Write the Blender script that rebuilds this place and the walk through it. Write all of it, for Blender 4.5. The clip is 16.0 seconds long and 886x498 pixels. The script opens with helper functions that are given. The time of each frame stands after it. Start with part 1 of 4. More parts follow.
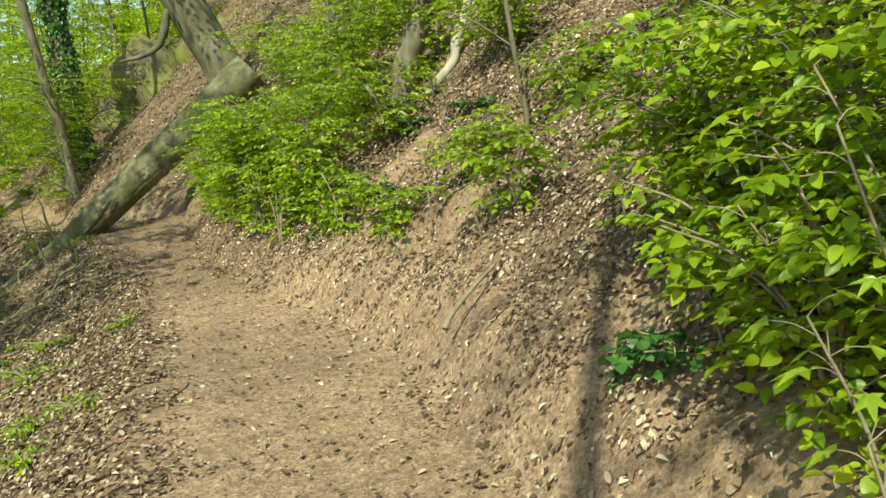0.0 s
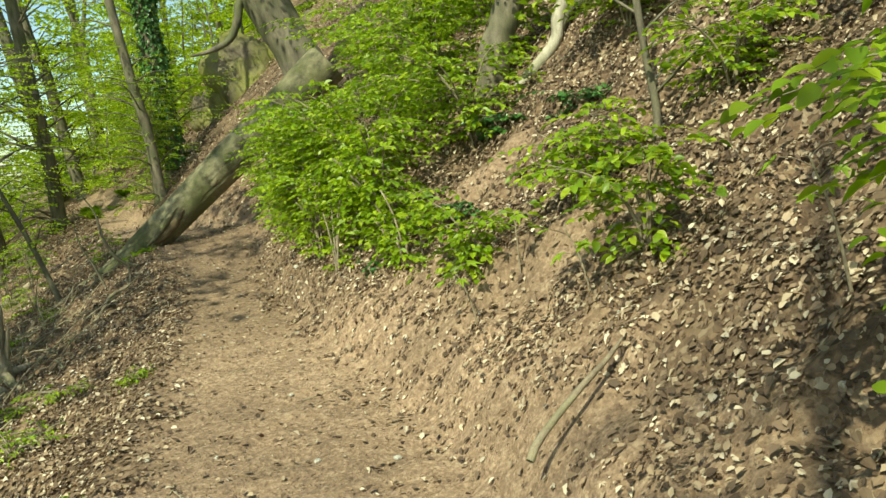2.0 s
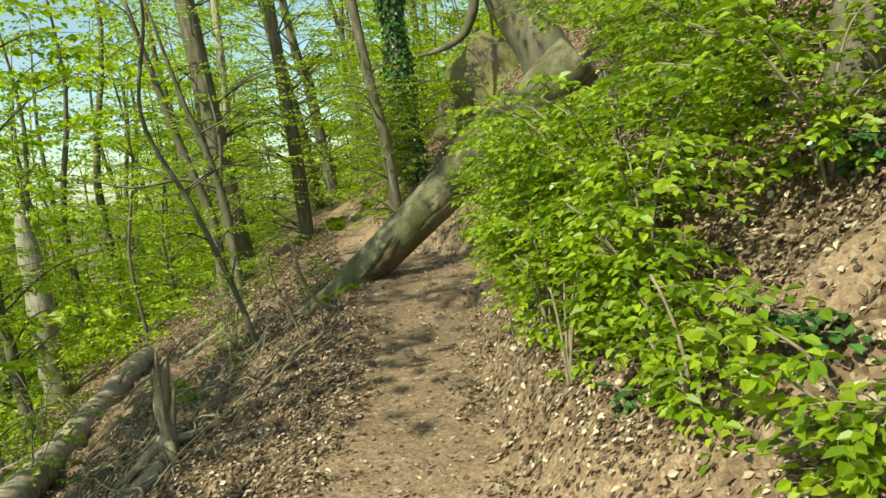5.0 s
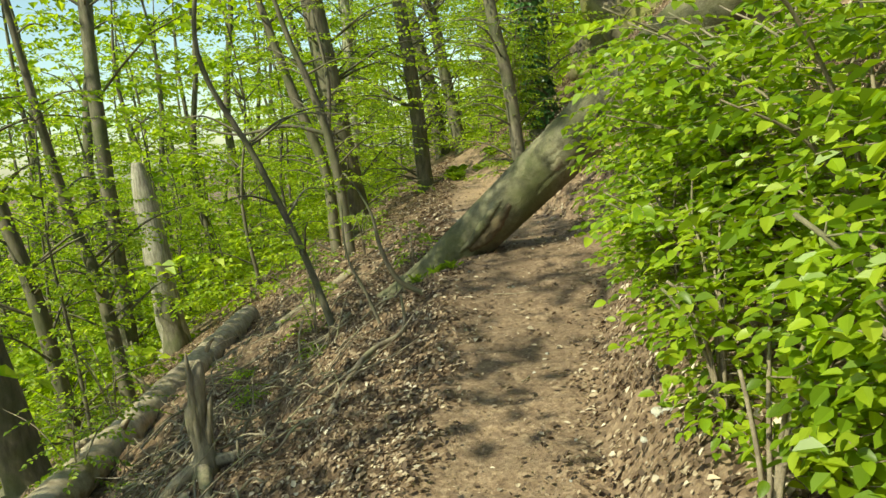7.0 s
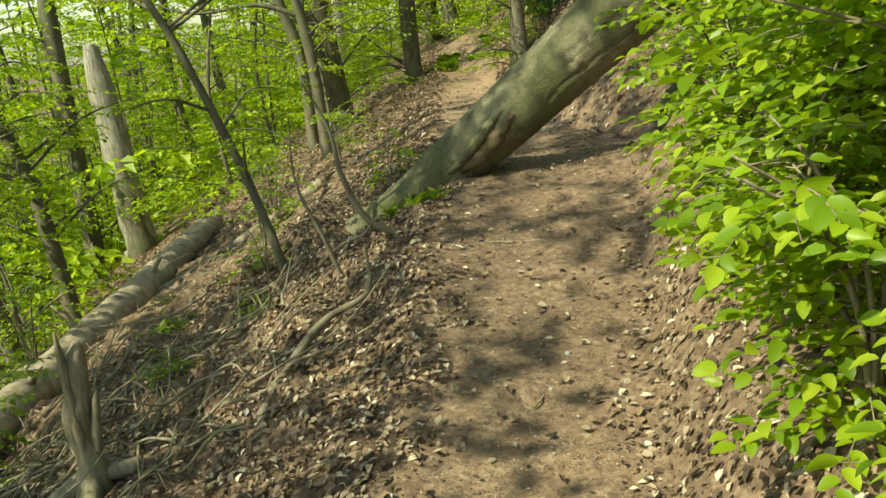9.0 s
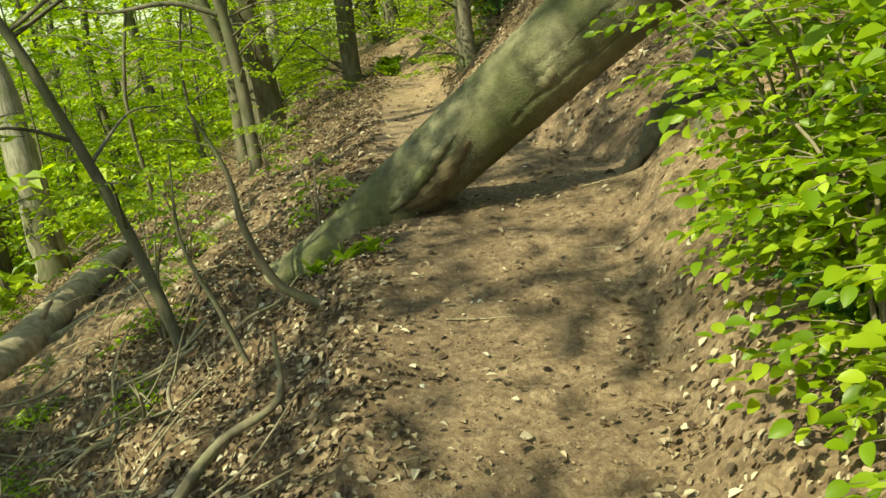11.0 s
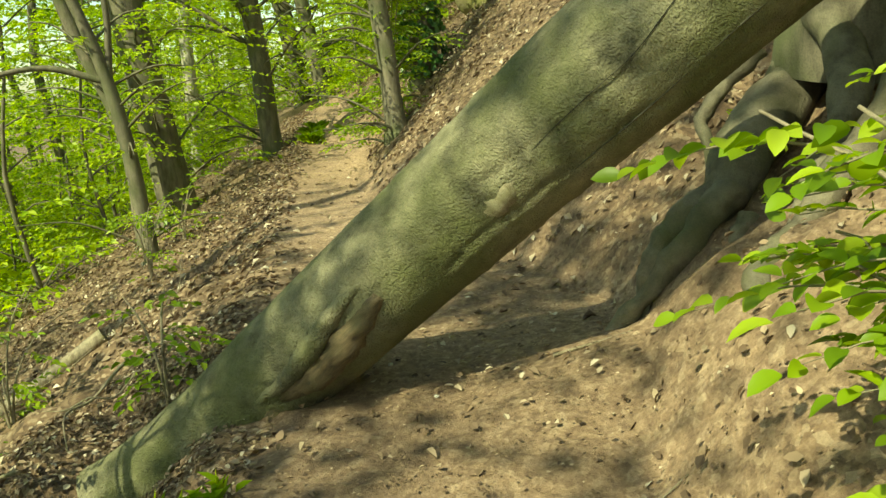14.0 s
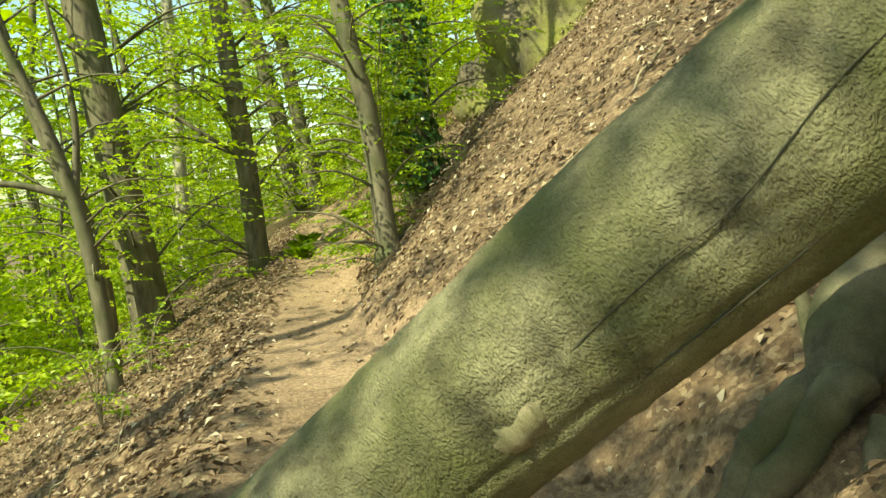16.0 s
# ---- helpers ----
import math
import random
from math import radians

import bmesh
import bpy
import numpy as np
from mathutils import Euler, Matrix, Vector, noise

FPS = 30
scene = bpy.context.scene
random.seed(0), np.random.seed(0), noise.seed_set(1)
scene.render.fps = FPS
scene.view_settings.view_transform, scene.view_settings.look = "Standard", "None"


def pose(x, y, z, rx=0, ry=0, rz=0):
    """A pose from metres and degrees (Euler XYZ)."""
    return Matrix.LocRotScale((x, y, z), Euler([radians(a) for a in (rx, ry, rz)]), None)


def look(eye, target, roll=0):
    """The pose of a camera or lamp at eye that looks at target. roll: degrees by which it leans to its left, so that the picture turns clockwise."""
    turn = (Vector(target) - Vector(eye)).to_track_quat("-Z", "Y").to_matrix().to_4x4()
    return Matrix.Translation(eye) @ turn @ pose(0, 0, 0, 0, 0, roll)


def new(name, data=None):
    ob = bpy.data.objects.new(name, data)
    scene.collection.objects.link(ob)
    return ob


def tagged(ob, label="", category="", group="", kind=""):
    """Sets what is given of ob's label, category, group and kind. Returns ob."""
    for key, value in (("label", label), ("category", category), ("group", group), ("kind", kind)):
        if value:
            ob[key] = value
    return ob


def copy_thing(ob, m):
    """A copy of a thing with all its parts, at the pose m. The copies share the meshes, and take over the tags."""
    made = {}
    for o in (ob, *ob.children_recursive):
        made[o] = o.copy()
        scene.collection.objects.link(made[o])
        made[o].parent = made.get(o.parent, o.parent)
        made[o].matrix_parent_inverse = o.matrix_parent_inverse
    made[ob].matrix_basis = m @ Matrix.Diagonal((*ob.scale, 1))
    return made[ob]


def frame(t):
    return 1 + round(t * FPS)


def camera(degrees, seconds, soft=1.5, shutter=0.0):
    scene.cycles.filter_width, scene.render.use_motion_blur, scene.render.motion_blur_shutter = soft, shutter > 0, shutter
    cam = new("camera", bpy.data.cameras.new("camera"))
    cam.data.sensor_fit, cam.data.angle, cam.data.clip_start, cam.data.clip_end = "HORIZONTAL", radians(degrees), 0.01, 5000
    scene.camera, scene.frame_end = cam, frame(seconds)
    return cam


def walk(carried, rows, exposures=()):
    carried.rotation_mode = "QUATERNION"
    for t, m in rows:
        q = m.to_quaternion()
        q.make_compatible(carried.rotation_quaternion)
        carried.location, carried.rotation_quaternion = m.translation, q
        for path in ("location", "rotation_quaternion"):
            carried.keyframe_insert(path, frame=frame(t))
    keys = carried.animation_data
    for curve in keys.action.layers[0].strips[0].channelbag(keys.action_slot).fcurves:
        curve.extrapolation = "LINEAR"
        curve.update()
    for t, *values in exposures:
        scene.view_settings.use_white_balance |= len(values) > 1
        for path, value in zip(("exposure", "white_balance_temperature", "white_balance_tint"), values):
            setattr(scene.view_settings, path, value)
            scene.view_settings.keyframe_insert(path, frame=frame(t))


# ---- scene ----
cam = camera(58.3, 16.0)
# seconds, place of the eye, what it looks at, roll
PATH = [
    (0, (0.006, 0.025, 1.499), (-0.025, 2.005, 1.221), -6.2),
    (0.5, (0.025, 0.427, 1.521), (-0.05, 2.405, 1.236), -6.4),
    (1, (0.036, 0.857, 1.545), (-0.093, 2.833, 1.261), -6.5),
    (1.5, (0.079, 1.286, 1.566), (-0.106, 3.258, 1.286), -6.7),
    (2, (0.083, 1.717, 1.576), (-0.212, 3.677, 1.308), -6.9),
    (2.5, (0.072, 2.153, 1.583), (-0.33, 4.096, 1.332), -6.9),
    (3, (0.051, 2.568, 1.629), (-0.45, 4.49, 1.391), -6.9),
    (3.5, (-0.044, 2.946, 1.669), (-0.658, 4.837, 1.446), -6.8),
    (4, (-0.16, 3.378, 1.661), (-0.866, 5.237, 1.451), -6.7),
    (4.5, (-0.283, 3.779, 1.712), (-1.073, 5.606, 1.516), -6.6),
    (5, (-0.482, 4.154, 1.729), (-1.372, 5.936, 1.548), -6.6),
    (5.2, (-0.56, 4.296, 1.739), (-1.484, 6.061, 1.564), -6.6),
    (7.3, (-1.301, 6.125, 1.787), (-2.505, 7.686, 1.443), -6.7),
    (7.5, (-1.381, 6.275, 1.788), (-2.586, 7.819, 1.382), -6.8),
    (8, (-1.605, 6.678, 1.817), (-2.817, 8.187, 1.311), -6.7),
    (8.2, (-1.702, 6.805, 1.821), (-2.905, 8.312, 1.29), -6.4),
    (10.3, (-2.637, 7.939, 1.755), (-3.716, 9.526, 1.192), -5.6),
    (10.5, (-2.693, 8.04, 1.772), (-3.762, 9.633, 1.207), -5.6),
    (11, (-2.804, 8.315, 1.802), (-3.838, 9.929, 1.23), -5.4),
    (11.5, (-2.916, 8.611, 1.817), (-3.92, 10.244, 1.246), -5.4),
    (12, (-3.051, 8.885, 1.84), (-4.036, 10.531, 1.276), -5.4),
    (12.5, (-3.216, 9.223, 1.829), (-4.176, 10.888, 1.277), -5.4),
    (13, (-3.375, 9.503, 1.828), (-4.326, 11.184, 1.309), -5.5),
    (13.5, (-3.508, 9.756, 1.865), (-4.441, 11.452, 1.363), -5.6),
    (14, (-3.601, 10.001, 1.886), (-4.514, 11.72, 1.427), -5.7),
    (14.5, (-3.721, 10.259, 1.886), (-4.627, 12.0, 1.5), -5.8),
    (15, (-3.832, 10.489, 1.931), (-4.735, 12.245, 1.616), -5.9),
    (15.5, (-3.935, 10.755, 1.945), (-4.838, 12.522, 1.688), -5.9),
    (16, (-4.05, 10.993, 1.967), (-4.959, 12.762, 1.761), -5.9),
]
walk(cam, [(t, look(*m)) for t, *m in PATH], [(0, 0.44, 7300, -13), (4, 0.4, 7400, -12), (8, 0.52, 7500, -11), (10.5, 0.54, 8200, -17), (12, 0.66, 8700, -23), (14, 0.7, 8800, -23), (16, 0.86, 8500, -18)])

# ---- light ----
SUN_TO = Vector((-0.23, -0.84, 0.92)).normalized()
world = bpy.data.worlds.new("world")
scene.world = world
world.use_nodes = True
_sky = world.node_tree.nodes.new("ShaderNodeTexSky")
_sky.sky_type, _sky.sun_disc = "NISHITA", False
_sky.sun_elevation = math.asin(SUN_TO.z)
_sky.sun_rotation = math.atan2(SUN_TO.x, SUN_TO.y)
_bg = world.node_tree.nodes["Background"]
_bg.inputs["Strength"].default_value = 0.15
world.node_tree.links.new(_sky.outputs[0], _bg.inputs["Color"])
_lamp = bpy.data.lights.new("sun", "SUN")
_lamp.energy, _lamp.angle, _lamp.color = 5.0, radians(0.5), (1.0, 0.94, 0.8)
_sun = new("sun", _lamp)
_sun.matrix_world = look((0, 0, 60), Vector((0, 0, 60)) - SUN_TO)

# ---- materials ----


def material(name, rough=0.8):
    m = bpy.data.materials.new(name)
    m.use_nodes = True
    p = m.node_tree.nodes["Principled BSDF"]
    p.inputs["Roughness"].default_value = rough
    return m, m.node_tree.nodes, m.node_tree.links, p


def ramp(nodes, stops):
    r = nodes.new("ShaderNodeValToRGB")
    while len(r.color_ramp.elements) < len(stops):
        r.color_ramp.elements.new(0.5)
    for e, (at, col) in zip(r.color_ramp.elements, stops):
        e.position, e.color = at, (*col, 1)
    return r


def noise_node(nodes, links, scale, detail=4.0, rough=0.55, coord=None, stretch=None):
    n = nodes.new("ShaderNodeTexNoise")
    n.inputs["Scale"].default_value, n.inputs["Detail"].default_value, n.inputs["Roughness"].default_value = scale, detail, rough
    if coord is not None:
        if stretch:
            mp = nodes.new("ShaderNodeMapping")
            mp.inputs["Scale"].default_value = stretch
            links.new(coord, mp.inputs["Vector"])
            coord = mp.outputs[0]
        links.new(coord, n.inputs["Vector"])
    return n


def mix(nodes, links, fac, a, b, mode="MIX"):
    m = nodes.new("ShaderNodeMix")
    m.data_type, m.blend_type = "RGBA", mode
    for socket, value in ((m.inputs[0], fac), (m.inputs[6], a), (m.inputs[7], b)):
        if isinstance(value, (int, float)):
            socket.default_value = value
        elif isinstance(value, tuple):
            socket.default_value = (*value, 1)
        else:
            links.new(value, socket)
    return m.outputs[2]


def bump(nodes, links, height, strength, distance, p, before=None):
    b = nodes.new("ShaderNodeBump")
    b.inputs["Strength"].default_value, b.inputs["Distance"].default_value = strength, distance
    links.new(height, b.inputs["Height"])
    if before is not None:
        links.new(before, b.inputs["Normal"])
    links.new(b.outputs[0], p.inputs["Normal"])
    return b.outputs[0]


def leaf_material(name, stops, through_col, share, rough=0.42):
    """Green or dry leaves: each leaf its own tint, and light that passes through it."""
    m, nodes, links, p = material(name, rough)
    geo = nodes.new("ShaderNodeNewGeometry")
    r = ramp(nodes, stops)
    links.new(geo.outputs["Random Per Island"], r.inputs[0])
    co = nodes.new("ShaderNodeTexCoord")
    n = noise_node(nodes, links, 3.0, 3, 0.5, co.outputs["Object"])
    tone = ramp(nodes, [(0.3, (0.7, 0.7, 0.7)), (0.7, (1.15, 1.15, 1.15))])
    links.new(n.outputs[0], tone.inputs[0])
    col = mix(nodes, links, 1.0, r.outputs[0], tone.outputs[0], "MULTIPLY")
    links.new(col, p.inputs["Base Color"])
    t = nodes.new("ShaderNodeBsdfTranslucent")
    links.new(mix(nodes, links, 1.0, col, through_col, "MULTIPLY"), t.inputs["Color"])
    s = nodes.new("ShaderNodeMixShader")
    s.inputs[0].default_value = share
    links.new(p.outputs[0], s.inputs[1])
    links.new(t.outputs[0], s.inputs[2])
    links.new(s.outputs[0], nodes["Material Output"].inputs["Surface"])
    return m


def ground_material():
    m, nodes, links, p = material("forest_soil", 0.95)
    co = nodes.new("ShaderNodeTexCoord").outputs["Object"]
    soil = nodes.new("ShaderNodeAttribute")
    soil.attribute_name = "soil"
    big = noise_node(nodes, links, 0.9, 5, 0.6, co)
    fine = noise_node(nodes, links, 26, 6, 0.7, co)
    grit = noise_node(nodes, links, 130, 3, 0.7, co)
    bare = ramp(nodes, [(0.25, (0.13, 0.085, 0.058)), (0.5, (0.31, 0.215, 0.15)), (0.72, (0.5, 0.385, 0.285))])
    links.new(fine.outputs[0], bare.inputs[0])
    humus = ramp(nodes, [(0.3, (0.045, 0.028, 0.017)), (0.5, (0.13, 0.083, 0.05)), (0.7, (0.29, 0.205, 0.135))])
    links.new(fine.outputs[0], humus.inputs[0])
    wear = ramp(nodes, [(0.35, (0.72, 0.70, 0.68)), (0.65, (1.1, 1.08, 1.05))])
    links.new(big.outputs[0], wear.inputs[0])
    # flattened old leaves in the humus, crumbs of them in the trodden earth
    flat = nodes.new("ShaderNodeTexVoronoi")
    flat.inputs["Scale"].default_value, flat.inputs["Randomness"].default_value = 34.0, 1.0
    links.new(co, flat.inputs["Vector"])
    pick = nodes.new("ShaderNodeSeparateColor")
    links.new(flat.outputs["Color"], pick.inputs[0])
    old = ramp(nodes, [(0.0, (0.05, 0.03, 0.02)), (0.45, (0.15, 0.095, 0.06)), (0.8, (0.27, 0.19, 0.125)), (1.0, (0.44, 0.35, 0.25))])
    links.new(pick.outputs[0], old.inputs[0])
    leafy = mix(nodes, links, 0.6, humus.outputs[0], old.outputs[0])
    crumb = nodes.new("ShaderNodeTexVoronoi")
    crumb.inputs["Scale"].default_value = 95.0
    links.new(co, crumb.inputs["Vector"])
    pick2 = nodes.new("ShaderNodeSeparateColor")
    links.new(crumb.outputs["Color"], pick2.inputs[0])
    chips = ramp(nodes, [(0.0, (0.6, 0.56, 0.53)), (0.55, (1.0, 1.0, 1.0)), (0.92, (1.08, 1.06, 1.04)), (1.0, (1.45, 1.45, 1.45))])
    links.new(pick2.outputs[1], chips.inputs[0])
    trod = mix(nodes, links, 0.75, bare.outputs[0], chips.outputs[0], "MULTIPLY")
    col = mix(nodes, links, soil.outputs["Fac"], leafy, trod)
    col = mix(nodes, links, 1.0, col, wear.outputs[0], "MULTIPLY")
    links.new(col, p.inputs["Base Color"])
    b = bump(nodes, links, fine.outputs[0], 0.7, 0.02, p)
    bump(nodes, links, grit.outputs[0], 0.6, 0.006, p, b)
    return m


def bark_material(name, light, dark, moss, moss_at=0.5, stretch=(1, 1, 1), scale=6.0, relief=0.5, distance=0.006):
    """Bark: pale and dark patches, green algae in clouds, fine wrinkles."""
    m, nodes, links, p = material(name, 0.85)
    co = nodes.new("ShaderNodeTexCoord").outputs["Object"]
    patch = noise_node(nodes, links, scale, 5, 0.6, co, stretch)
    cloud = noise_node(nodes, links, scale * 0.45, 4, 0.55, co)
    wrinkle = noise_node(nodes, links, scale * 9, 5, 0.65, co, stretch)
    fleck = noise_node(nodes, links, scale * 25, 2, 0.5, co)
    base = ramp(nodes, [(0.3, dark), (0.62, light)])
    links.new(patch.outputs[0], base.inputs[0])
    where = ramp(nodes, [(moss_at - 0.12, (0, 0, 0)), (moss_at + 0.14, (0.85, 0.85, 0.85))])
    links.new(cloud.outputs[0], where.inputs[0])
    col = mix(nodes, links, where.outputs[0], base.outputs[0], moss)
    speck = ramp(nodes, [(0.3, (0.6, 0.6, 0.6)), (0.6, (1.05, 1.05, 1.05))])
    links.new(fleck.outputs[0], speck.inputs[0])
    col = mix(nodes, links, 0.7, col, speck.outputs[0], "MULTIPLY")
    links.new(col, p.inputs["Base Color"])
    b = bump(nodes, links, wrinkle.outputs[0], relief, distance, p)
    bump(nodes, links, patch.outputs[0], relief * 0.6, distance * 3, p, b)
    return m


GREENS = [(0.0, (0.13, 0.22, 0.015)), (0.35, (0.22, 0.35, 0.022)), (0.7, (0.32, 0.45, 0.03)), (1.0, (0.43, 0.54, 0.05))]
DEEP = [(0.0, (0.03, 0.085, 0.018)), (0.5, (0.055, 0.14, 0.03)), (1.0, (0.09, 0.19, 0.045))]
DRY = [(0.0, (0.06, 0.037, 0.024)), (0.35, (0.15, 0.098, 0.064)), (0.65, (0.27, 0.19, 0.127)), (0.88, (0.43, 0.345, 0.25)), (1.0, (0.62, 0.55, 0.45))]
M_GROUND = ground_material()
M_LEAF = leaf_material("young_beech_leaf", GREENS, (1.25, 1.2, 0.7), 0.5)
M_CROWN = leaf_material("crown_leaf", [(0.0, (0.17, 0.27, 0.018)), (0.35, (0.28, 0.42, 0.027)), (0.7, (0.39, 0.52, 0.035)), (1.0, (0.5, 0.6, 0.06))], (1.35, 1.3, 0.7), 0.55, 0.5)
M_IVY = leaf_material("ivy_leaf", DEEP, (1.0, 1.1, 0.6), 0.2, 0.3)
M_DRY = leaf_material("dry_leaf", DRY, (0.9, 0.7, 0.5), 0.12, 0.75)
M_FRAGMENT = leaf_material("leaf_fragment", [(0.0, (0.08, 0.05, 0.032)), (0.5, (0.19, 0.125, 0.082)), (0.9, (0.32, 0.225, 0.15)), (1.0, (0.52, 0.42, 0.32))], (0.9, 0.7, 0.5), 0.1, 0.85)
M_MAPLE = leaf_material("maple_leaf", [(0.0, (0.22, 0.36, 0.03)), (1.0, (0.33, 0.47, 0.05))], (1.3, 1.25, 0.7), 0.5, 0.38)
M_LOG = bark_material("log_bark", (0.275, 0.252, 0.16), (0.055, 0.052, 0.029), (0.088, 0.098, 0.028), 0.52, (0.9, 1.1, 1.1), 7.0, 1.0, 0.013)


def pebbled(m, scale, strength, distance):
    """Adds the fine pebbled skin of old beech bark."""
    nodes, links = m.node_tree.nodes, m.node_tree.links
    p = nodes["Principled BSDF"]
    co = nodes.new("ShaderNodeTexCoord").outputs["Object"]
    warp = noise_node(nodes, links, 9.0, 3, 0.5, co)
    add = nodes.new("ShaderNodeMix")
    add.data_type, add.blend_type = "RGBA", "ADD"
    add.inputs[0].default_value = 0.06
    links.new(co, add.inputs[6]), links.new(warp.outputs["Color"], add.inputs[7])
    mp = nodes.new("ShaderNodeMapping")
    mp.inputs["Scale"].default_value = (1.35, 0.8, 0.8)
    links.new(add.outputs[2], mp.inputs["Vector"])
    cell = nodes.new("ShaderNodeTexVoronoi")
    cell.feature, cell.inputs["Scale"].default_value = "SMOOTH_F1", scale
    links.new(mp.outputs[0], cell.inputs["Vector"])
    b = nodes.new("ShaderNodeBump")
    b.invert = True
    b.inputs["Strength"].default_value, b.inputs["Distance"].default_value = strength, distance
    links.new(cell.outputs["Distance"], b.inputs["Height"])
    links.new(p.inputs["Normal"].links[0].from_socket, b.inputs["Normal"])
    links.new(b.outputs[0], p.inputs["Normal"])


pebbled(M_LOG, 140.0, 0.8, 0.009)
M_BARK = bark_material("beech_bark", (0.19, 0.165, 0.12), (0.055, 0.048, 0.034), (0.08, 0.095, 0.035), 0.55, (2, 2, 0.5), 5.0)
M_PALE = bark_material("pale_bark", (0.50, 0.46, 0.38), (0.22, 0.19, 0.15), (0.22, 0.23, 0.13), 0.62, (2, 2, 0.4), 6.0)
M_TWIG = bark_material("twig_bark", (0.30, 0.25, 0.18), (0.13, 0.10, 0.07), (0.16, 0.18, 0.08), 0.6, (1, 1, 1), 14.0)
M_DEAD = bark_material("dead_wood", (0.38, 0.32, 0.23), (0.16, 0.125, 0.085), (0.2, 0.2, 0.09), 0.62, (3, 3, 0.5), 12.0, 0.8)
M_TAN = bark_material("barkless_wood", (0.47, 0.39, 0.29), (0.2, 0.15, 0.1), (0.22, 0.2, 0.12), 0.66, (1, 1, 1), 9.0, 0.9)
M_SNAG = bark_material("weathered_snag", (0.4, 0.37, 0.31), (0.13, 0.11, 0.085), (0.15, 0.16, 0.08), 0.6, (3, 3, 0.35), 7.0, 0.9)
M_ROOT = bark_material("root_bark", (0.2, 0.175, 0.125), (0.06, 0.053, 0.038), (0.085, 0.092, 0.04), 0.58, (1, 1, 1), 8.0, 0.9)
M_WOUND = bark_material("torn_wood", (0.17, 0.125, 0.07), (0.06, 0.045, 0.027), (0.09, 0.09, 0.04), 0.62, (0.6, 4, 4), 14.0, 0.9)
M_CRACK = bark_material("bark_crack", (0.06, 0.055, 0.035), (0.02, 0.018, 0.012), (0.04, 0.045, 0.02), 0.6, (1, 1, 1), 20.0)
M_STONE = bark_material("stone", (0.58, 0.56, 0.52), (0.34, 0.32, 0.29), (0.3, 0.3, 0.2), 0.6, (1, 1, 1), 12.0)
M_ROCK = bark_material("mossy_rock", (0.16, 0.13, 0.09), (0.04, 0.035, 0.025), (0.2, 0.21, 0.03), 0.47, (1, 1, 0.5), 2.0, 1.0, 0.03)

# ---- mesh helpers ----


def quad_mesh(name, V, Q, smooth=True):
    """A mesh from vertex rows and quads (a quad that names a vertex twice in a row is avoided by the callers)."""
    V, Q = np.asarray(V, np.float32).reshape(-1, 3), np.asarray(Q, np.int32).reshape(-1, 4)
    me = bpy.data.meshes.new(name)
    me.vertices.add(len(V))
    me.vertices.foreach_set("co", V.ravel())
    me.loops.add(Q.size)
    me.loops.foreach_set("vertex_index", Q.ravel())
    me.polygons.add(len(Q))
    me.polygons.foreach_set("loop_start", np.arange(0, Q.size, 4, dtype=np.int32))
    me.polygons.foreach_set("use_smooth", np.full(len(Q), smooth))
    me.update(calc_edges=True)
    return me


def part(name, me, mat, parent=None, label=""):
    ob = new(name, me)
    me.materials.append(mat)
    if parent is not None:
        ob.parent = parent
    return tagged(ob, label)


def unit(a):
    a = np.asarray(a, float)
    return a / np.maximum(np.linalg.norm(a, axis=-1, keepdims=True), 1e-9)


def smooth_line(points, steps):
    """A rounded line through the points (Catmull-Rom), of columns x, y, z, radius."""
    p = np.asarray(points, float)
    p = np.vstack([2 * p[0] - p[1], p, 2 * p[-1] - p[-2]])
    out = []
    for i in range(1, len(p) - 2):
        t = np.linspace(0, 1, steps, endpoint=False)[:, None]
        a, b, c, d = p[i - 1:i + 3]
        out.append(0.5 * (2 * b + (c - a) * t + (2 * a - 5 * b + 4 * c - d) * t**2 + (3 * b - a - 3 * c + d) * t**3))
    out = np.vstack(out + [p[-2][None]])
    out[:, 3] = np.maximum(out[:, 3], 0.0012)
    return out


def tube(line, sides=8, rough=0.0, seed=0.0, flute=0.0):
    """Vertices and quads of a round bar along a line of x, y, z, radius; rough: uneven by that share of the radius."""
    c, r = line[:, :3], line[:, 3].copy()
    tang = unit(np.gradient(c, axis=0))
    ref = np.array([0.0, 0.0, 1.0]) if abs(tang[:, 2]).mean() < 0.8 else np.array([1.0, 0.0, 0.0])
    a = unit(np.cross(tang, ref))
    b = np.cross(tang, a)
    th = np.linspace(0, 2 * np.pi, sides, endpoint=False)
    R = np.repeat(r[:, None], sides, 1)
    if rough:
        for i in range(len(c)):
            for j in range(sides):
                q = c[i] + (a[i] * np.cos(th[j]) + b[i] * np.sin(th[j])) * r[i]
                R[i, j] *= 1 + rough * noise.fractal(Vector(q * (0.6 / max(r[0], 0.02)) + seed), 1.0, 2.0, 3)
    if flute:
        R *= 1 + flute * np.cos(5 * th + seed)[None] * np.exp(-np.arange(len(c)) / (0.18 * len(c)))[:, None]
    V = c[:, None] + (a[:, None] * np.cos(th)[None, :, None] + b[:, None] * np.sin(th)[None, :, None]) * R[..., None]
    V = np.concatenate([V, V[-1:] * 0.15 + c[-1] * 0.85]).reshape(-1, 3)
    n = len(c) + 1
    i, j = np.meshgrid(np.arange(n - 1), np.arange(sides), indexing="ij")
    k = (j + 1) % sides
    Q = np.stack([i * sides + j, i * sides + k, (i + 1) * sides + k, (i + 1) * sides + j], -1).reshape(-1, 4)
    return V, Q


